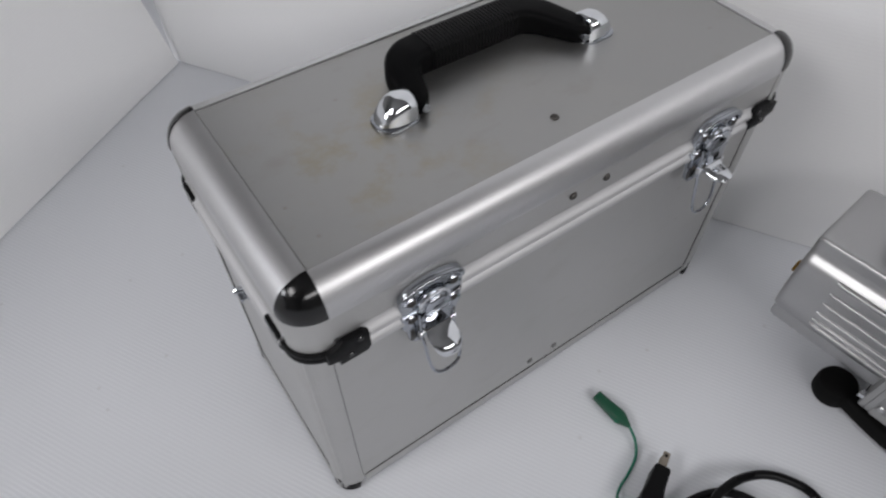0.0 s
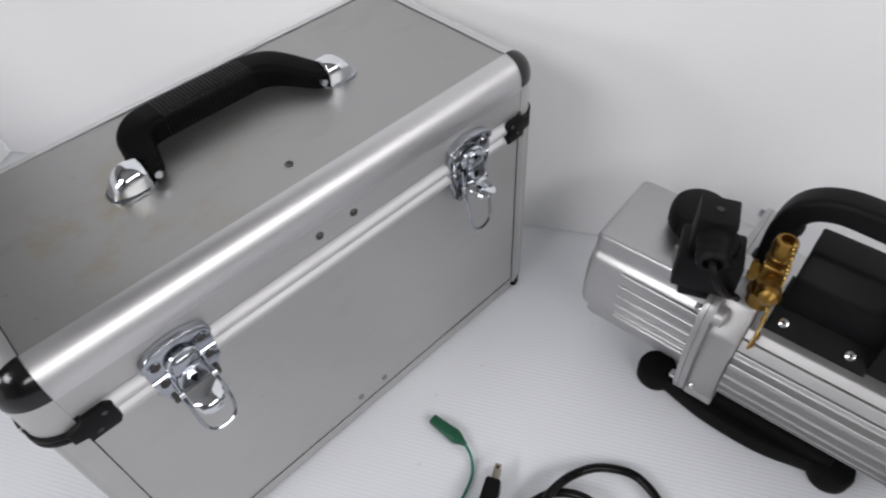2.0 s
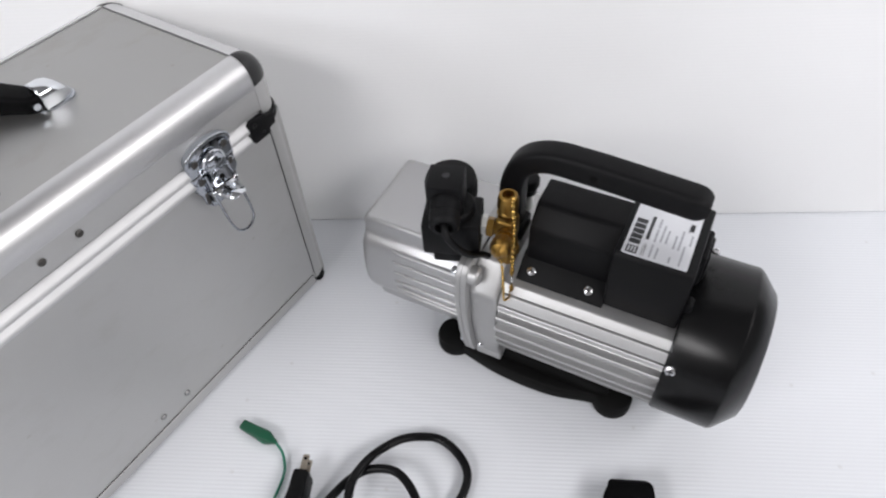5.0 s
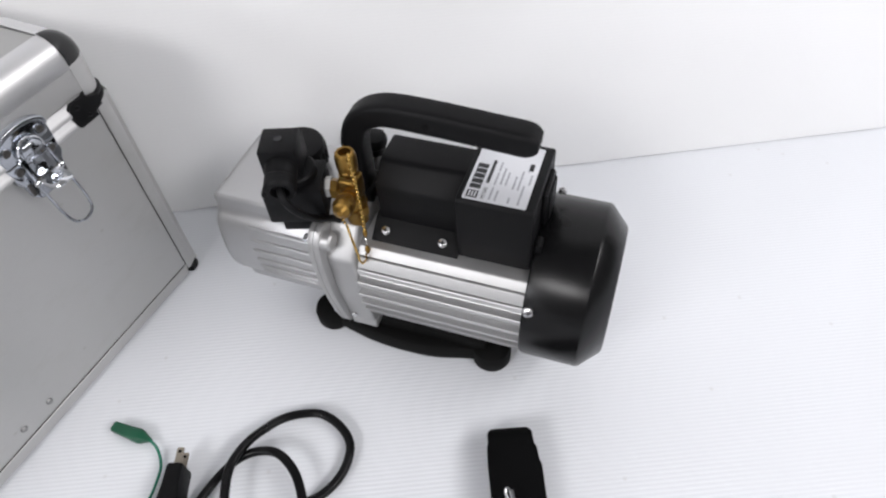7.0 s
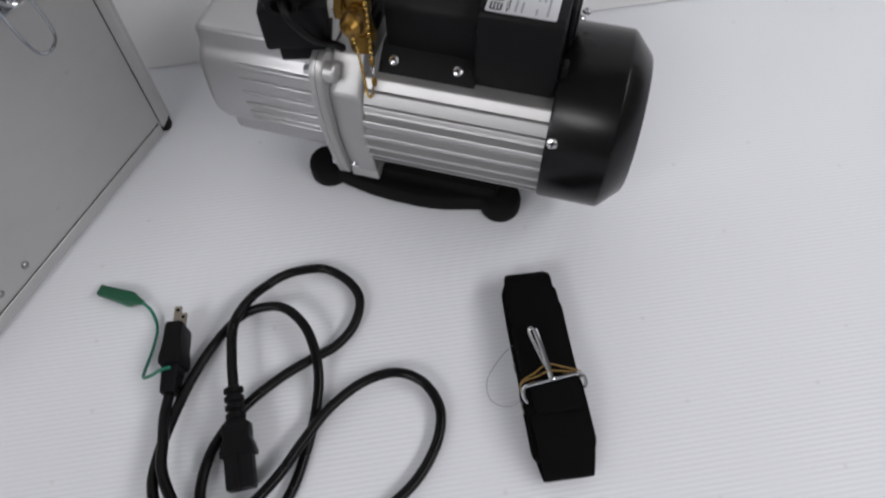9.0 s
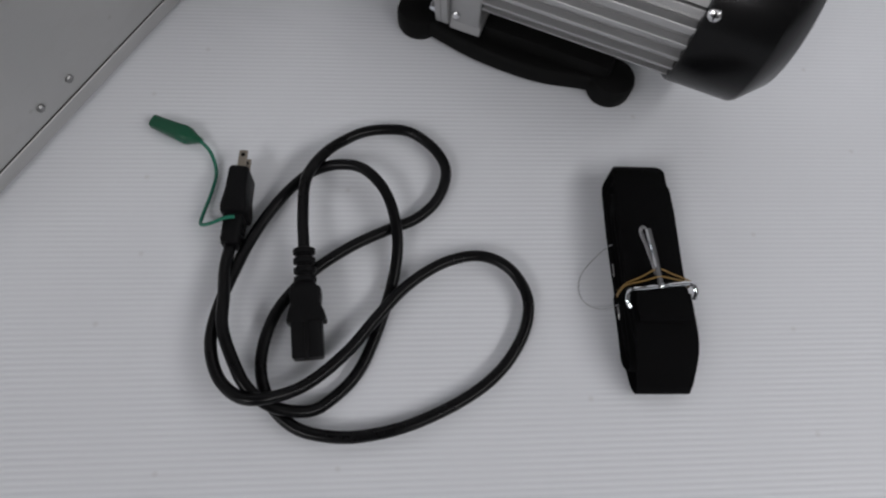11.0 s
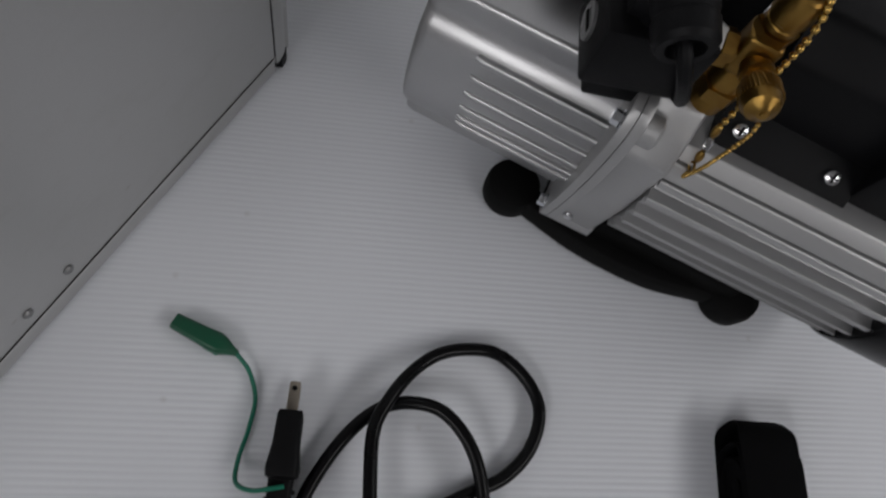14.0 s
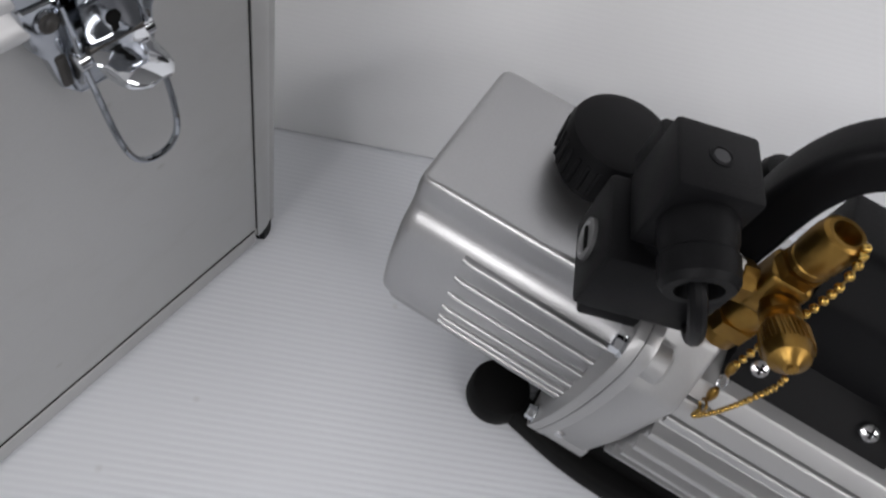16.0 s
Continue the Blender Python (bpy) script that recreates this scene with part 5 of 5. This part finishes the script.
# ---- shoulder strap, folded up ----
def build_strap():
    strap = thing("shoulder_strap", pose(0.412, -0.187, 0, 0, 0, 28.5), "black webbing shoulder strap folded into a bundle with a rubber band", "strap")

    def band(pts, width, closed=True, curl=None):
        """A strip of webbing along points in the x z plane, with soft edges."""
        bm = bmesh.new()
        n = len(pts)
        rings = []
        for i, p in enumerate(pts):
            a, b = (pts[i - 1], pts[(i + 1) % n]) if closed else (pts[max(0, i - 1)], pts[min(n - 1, i + 1)])
            t = (b - a).normalized()
            nrm = Vector((0, 1, 0)).cross(t).normalized()
            e = 0.0009
            w = width / 2 - (curl(p) if curl else 0)
            rings.append([bm.verts.new(p + Vector((0, sy, 0)) + nrm * sn) for sy, sn in ((-w, -e * 0.5), (-w, e * 0.5), (-w + 0.001, e), (w - 0.001, e), (w, e * 0.5), (w, -e * 0.5), (w - 0.001, -e), (-w + 0.001, -e))])
        for i in range(n if closed else n - 1):
            r, s = rings[i], rings[(i + 1) % n]
            for j in range(8):
                bm.faces.new((r[j], r[(j + 1) % 8], s[(j + 1) % 8], s[j]))
        if not closed:
            bm.faces.new(rings[0])
            bm.faces.new(rings[-1][::-1])
        return bm

    def fold(x0, x1, z0, z1, y, width, name="webbing_fold", skew=0.0, curl=0.0022):
        """A flattened loop of webbing, carried across its width."""
        n, r = 10, (z1 - z0) / 2
        path = []
        for i in range(n + 1):
            a = math.pi / 2 - math.pi * i / n
            path.append((x1 - r + r * math.cos(a), (z0 + z1) / 2 + r * math.sin(a)))
        for i in range(n + 1):
            a = -math.pi / 2 - math.pi * i / n
            path.append((x0 + r + r * math.cos(a), (z0 + z1) / 2 + r * math.sin(a)))
        full = []
        for i, (x, z) in enumerate(path):
            x2, z2 = path[(i + 1) % len(path)]
            k = max(1, int(math.hypot(x2 - x, z2 - z) / 0.008))
            full += [(x + (x2 - x) * j / k, z + (z2 - z) * j / k) for j in range(k)]
        pts = [Vector((x, y + skew * x + 0.0007 * math.sin(37 * x + 11 * y + 300 * z), z + 0.0006 * math.sin(55 * x + 200 * y) * (1 if z > z0 + 0.002 else 0))) for x, z in full]
        return part(name, band(pts, width, True, lambda p: curl * max(0.0, 1 - min(p.x - x0, x1 - p.x) / 0.010) ** 2), web_mat, strap)

    fold(-0.0560, 0.0890, 0.0012, 0.0300, 0.0014, 0.0412, curl=0.0060)
    fold(-0.0660, 0.0745, 0.0032, 0.0286, -0.0006, 0.0442, skew=0.02, curl=0.0045)
    fold(-0.0690, 0.0640, 0.0058, 0.0268, -0.0010, 0.0450, skew=0.02)
    fold(-0.0640, 0.0580, 0.0086, 0.0245, -0.0025, 0.0445)
    fold(-0.0600, 0.0520, 0.0115, 0.0216, -0.0005, 0.0440)
    fold(-0.0550, 0.0460, 0.0144, 0.0190, -0.0015, 0.0430)
    fold(-0.0730, -0.0100, 0.0012, 0.0205, -0.0015, 0.0500)
    tail = [(-0.022, -0.001, 0.0318), (-0.038, -0.0015, 0.0316), (-0.054, -0.002, 0.0305), (-0.066, -0.002, 0.0262), (-0.076, -0.002, 0.0200), (-0.0845, -0.002, 0.0140), (-0.0885, -0.002, 0.0085), (-0.0860, -0.002, 0.0035), (-0.0780, -0.002, 0.0014), (-0.060, -0.002, 0.0012)]
    part("webbing_tail", band(spline(tail, 0.003), 0.0450, False, lambda p: 0.0030 * min(1.0, max(0.0, (-0.062 - p.x) / 0.0265)) ** 1.5), web_mat, strap)
    part("webbing_core", merge(box(-0.058, 0.066, -0.0205, 0.0195, 0.0035, 0.0265, 0.003), box(-0.074, -0.050, -0.0190, 0.0160, 0.0025, 0.0170, 0.003)), web_mat, strap)
    fold(-0.0430, -0.0185, 0.0320, 0.0362, -0.001, 0.0400, "webbing_tab")
    # nickel hook: crossbar with curled ends, and a tongue
    hook = part("hook_bar", tube([(-0.0330, 0.0225, 0.0330), (-0.0300, 0.0248, 0.0350), (-0.0255, 0.0250, 0.0368), (-0.0215, 0.0225, 0.0378), (-0.0195, 0.010, 0.0378), (-0.0185, 0.0, 0.0382), (-0.0170, -0.010, 0.0378), (-0.0160, -0.0220, 0.0374), (-0.0190, -0.0255, 0.0362), (-0.0235, -0.0262, 0.0345), (-0.0265, -0.0250, 0.0325)], 0.0015, 0.002, 10), chrome_bright, strap, "bright nickel strap hook")
    part("tongue", tube([(-0.0185, 0.001, 0.0388), (-0.010, 0.0022, 0.0410), (0.004, 0.0042, 0.0435), (0.0225, 0.0073, 0.0455)], 0.0024, 0.003, 10), chrome_bright, hook)
    part("tongue", tube([(-0.0150, 0.0020, 0.0392), (-0.004, 0.0050, 0.0415), (0.010, 0.0090, 0.0432), (0.0215, 0.0118, 0.0440), (0.0245, 0.0105, 0.0448), (0.0235, 0.0080, 0.0452)], 0.0014, 0.003, 8), steel, hook)
    part("tongue_ring", moved(lathe([(0.0026, -0.0016), (0.0028, 0), (0.0026, 0.0016)], 12), Matrix.Translation((-0.0183, 0.001, 0.0386)) @ pose(0, 0, 0, 90)), chrome_bright, hook)
    for sx in (0.004, -0.030):
        part("side_buckle", tube([(sx - 0.004, 0.0230, 0.008), (sx - 0.004, 0.0242, 0.012), (sx, 0.0246, 0.0135), (sx + 0.004, 0.0242, 0.012), (sx + 0.004, 0.0230, 0.008)], 0.0006, 0.002, 7), rivet_grey, hook)
    # rubber band round the bundle, crossed over the tongue
    side_l = [(-0.0150, 0.0225, 0.0080), (-0.0145, 0.0236, 0.0200), (-0.0140, 0.0225, 0.0315)]
    side_r = [(-0.0125, -0.0250, 0.0315), (-0.0130, -0.0262, 0.0200), (-0.0135, -0.0250, 0.0080)]
    part("rubber_band", tube(side_l + [(-0.0105, 0.0120, 0.0365), (-0.0070, 0.0028, 0.0425), (-0.0085, -0.0100, 0.0365)] + side_r, 0.0006, 0.003, 6), gold_band, strap, "thin amber rubber band")
    part("rubber_band", tube([(x - 0.0014, y, z) for x, y, z in side_l] + [(-0.0140, 0.0110, 0.0370), (-0.0128, 0.0018, 0.0424), (-0.0126, -0.0100, 0.0372)] + [(x - 0.0010, y, z) for x, y, z in side_r], 0.0006, 0.003, 6), gold_band, strap, "thin amber rubber band")
    part("loose_thread", tube([(0.0250, 0.0225, 0.012), (0.0180, 0.0330, 0.006), (0.003, 0.0465, 0.0015), (-0.012, 0.0490, 0.0012), (-0.0215, 0.0430, 0.0015), (-0.0250, 0.0320, 0.004), (-0.0240, 0.0235, 0.012)], 0.00035, 0.003, 5), thread_mat, strap, "fine nylon thread loop")
    return strap


build_strap()
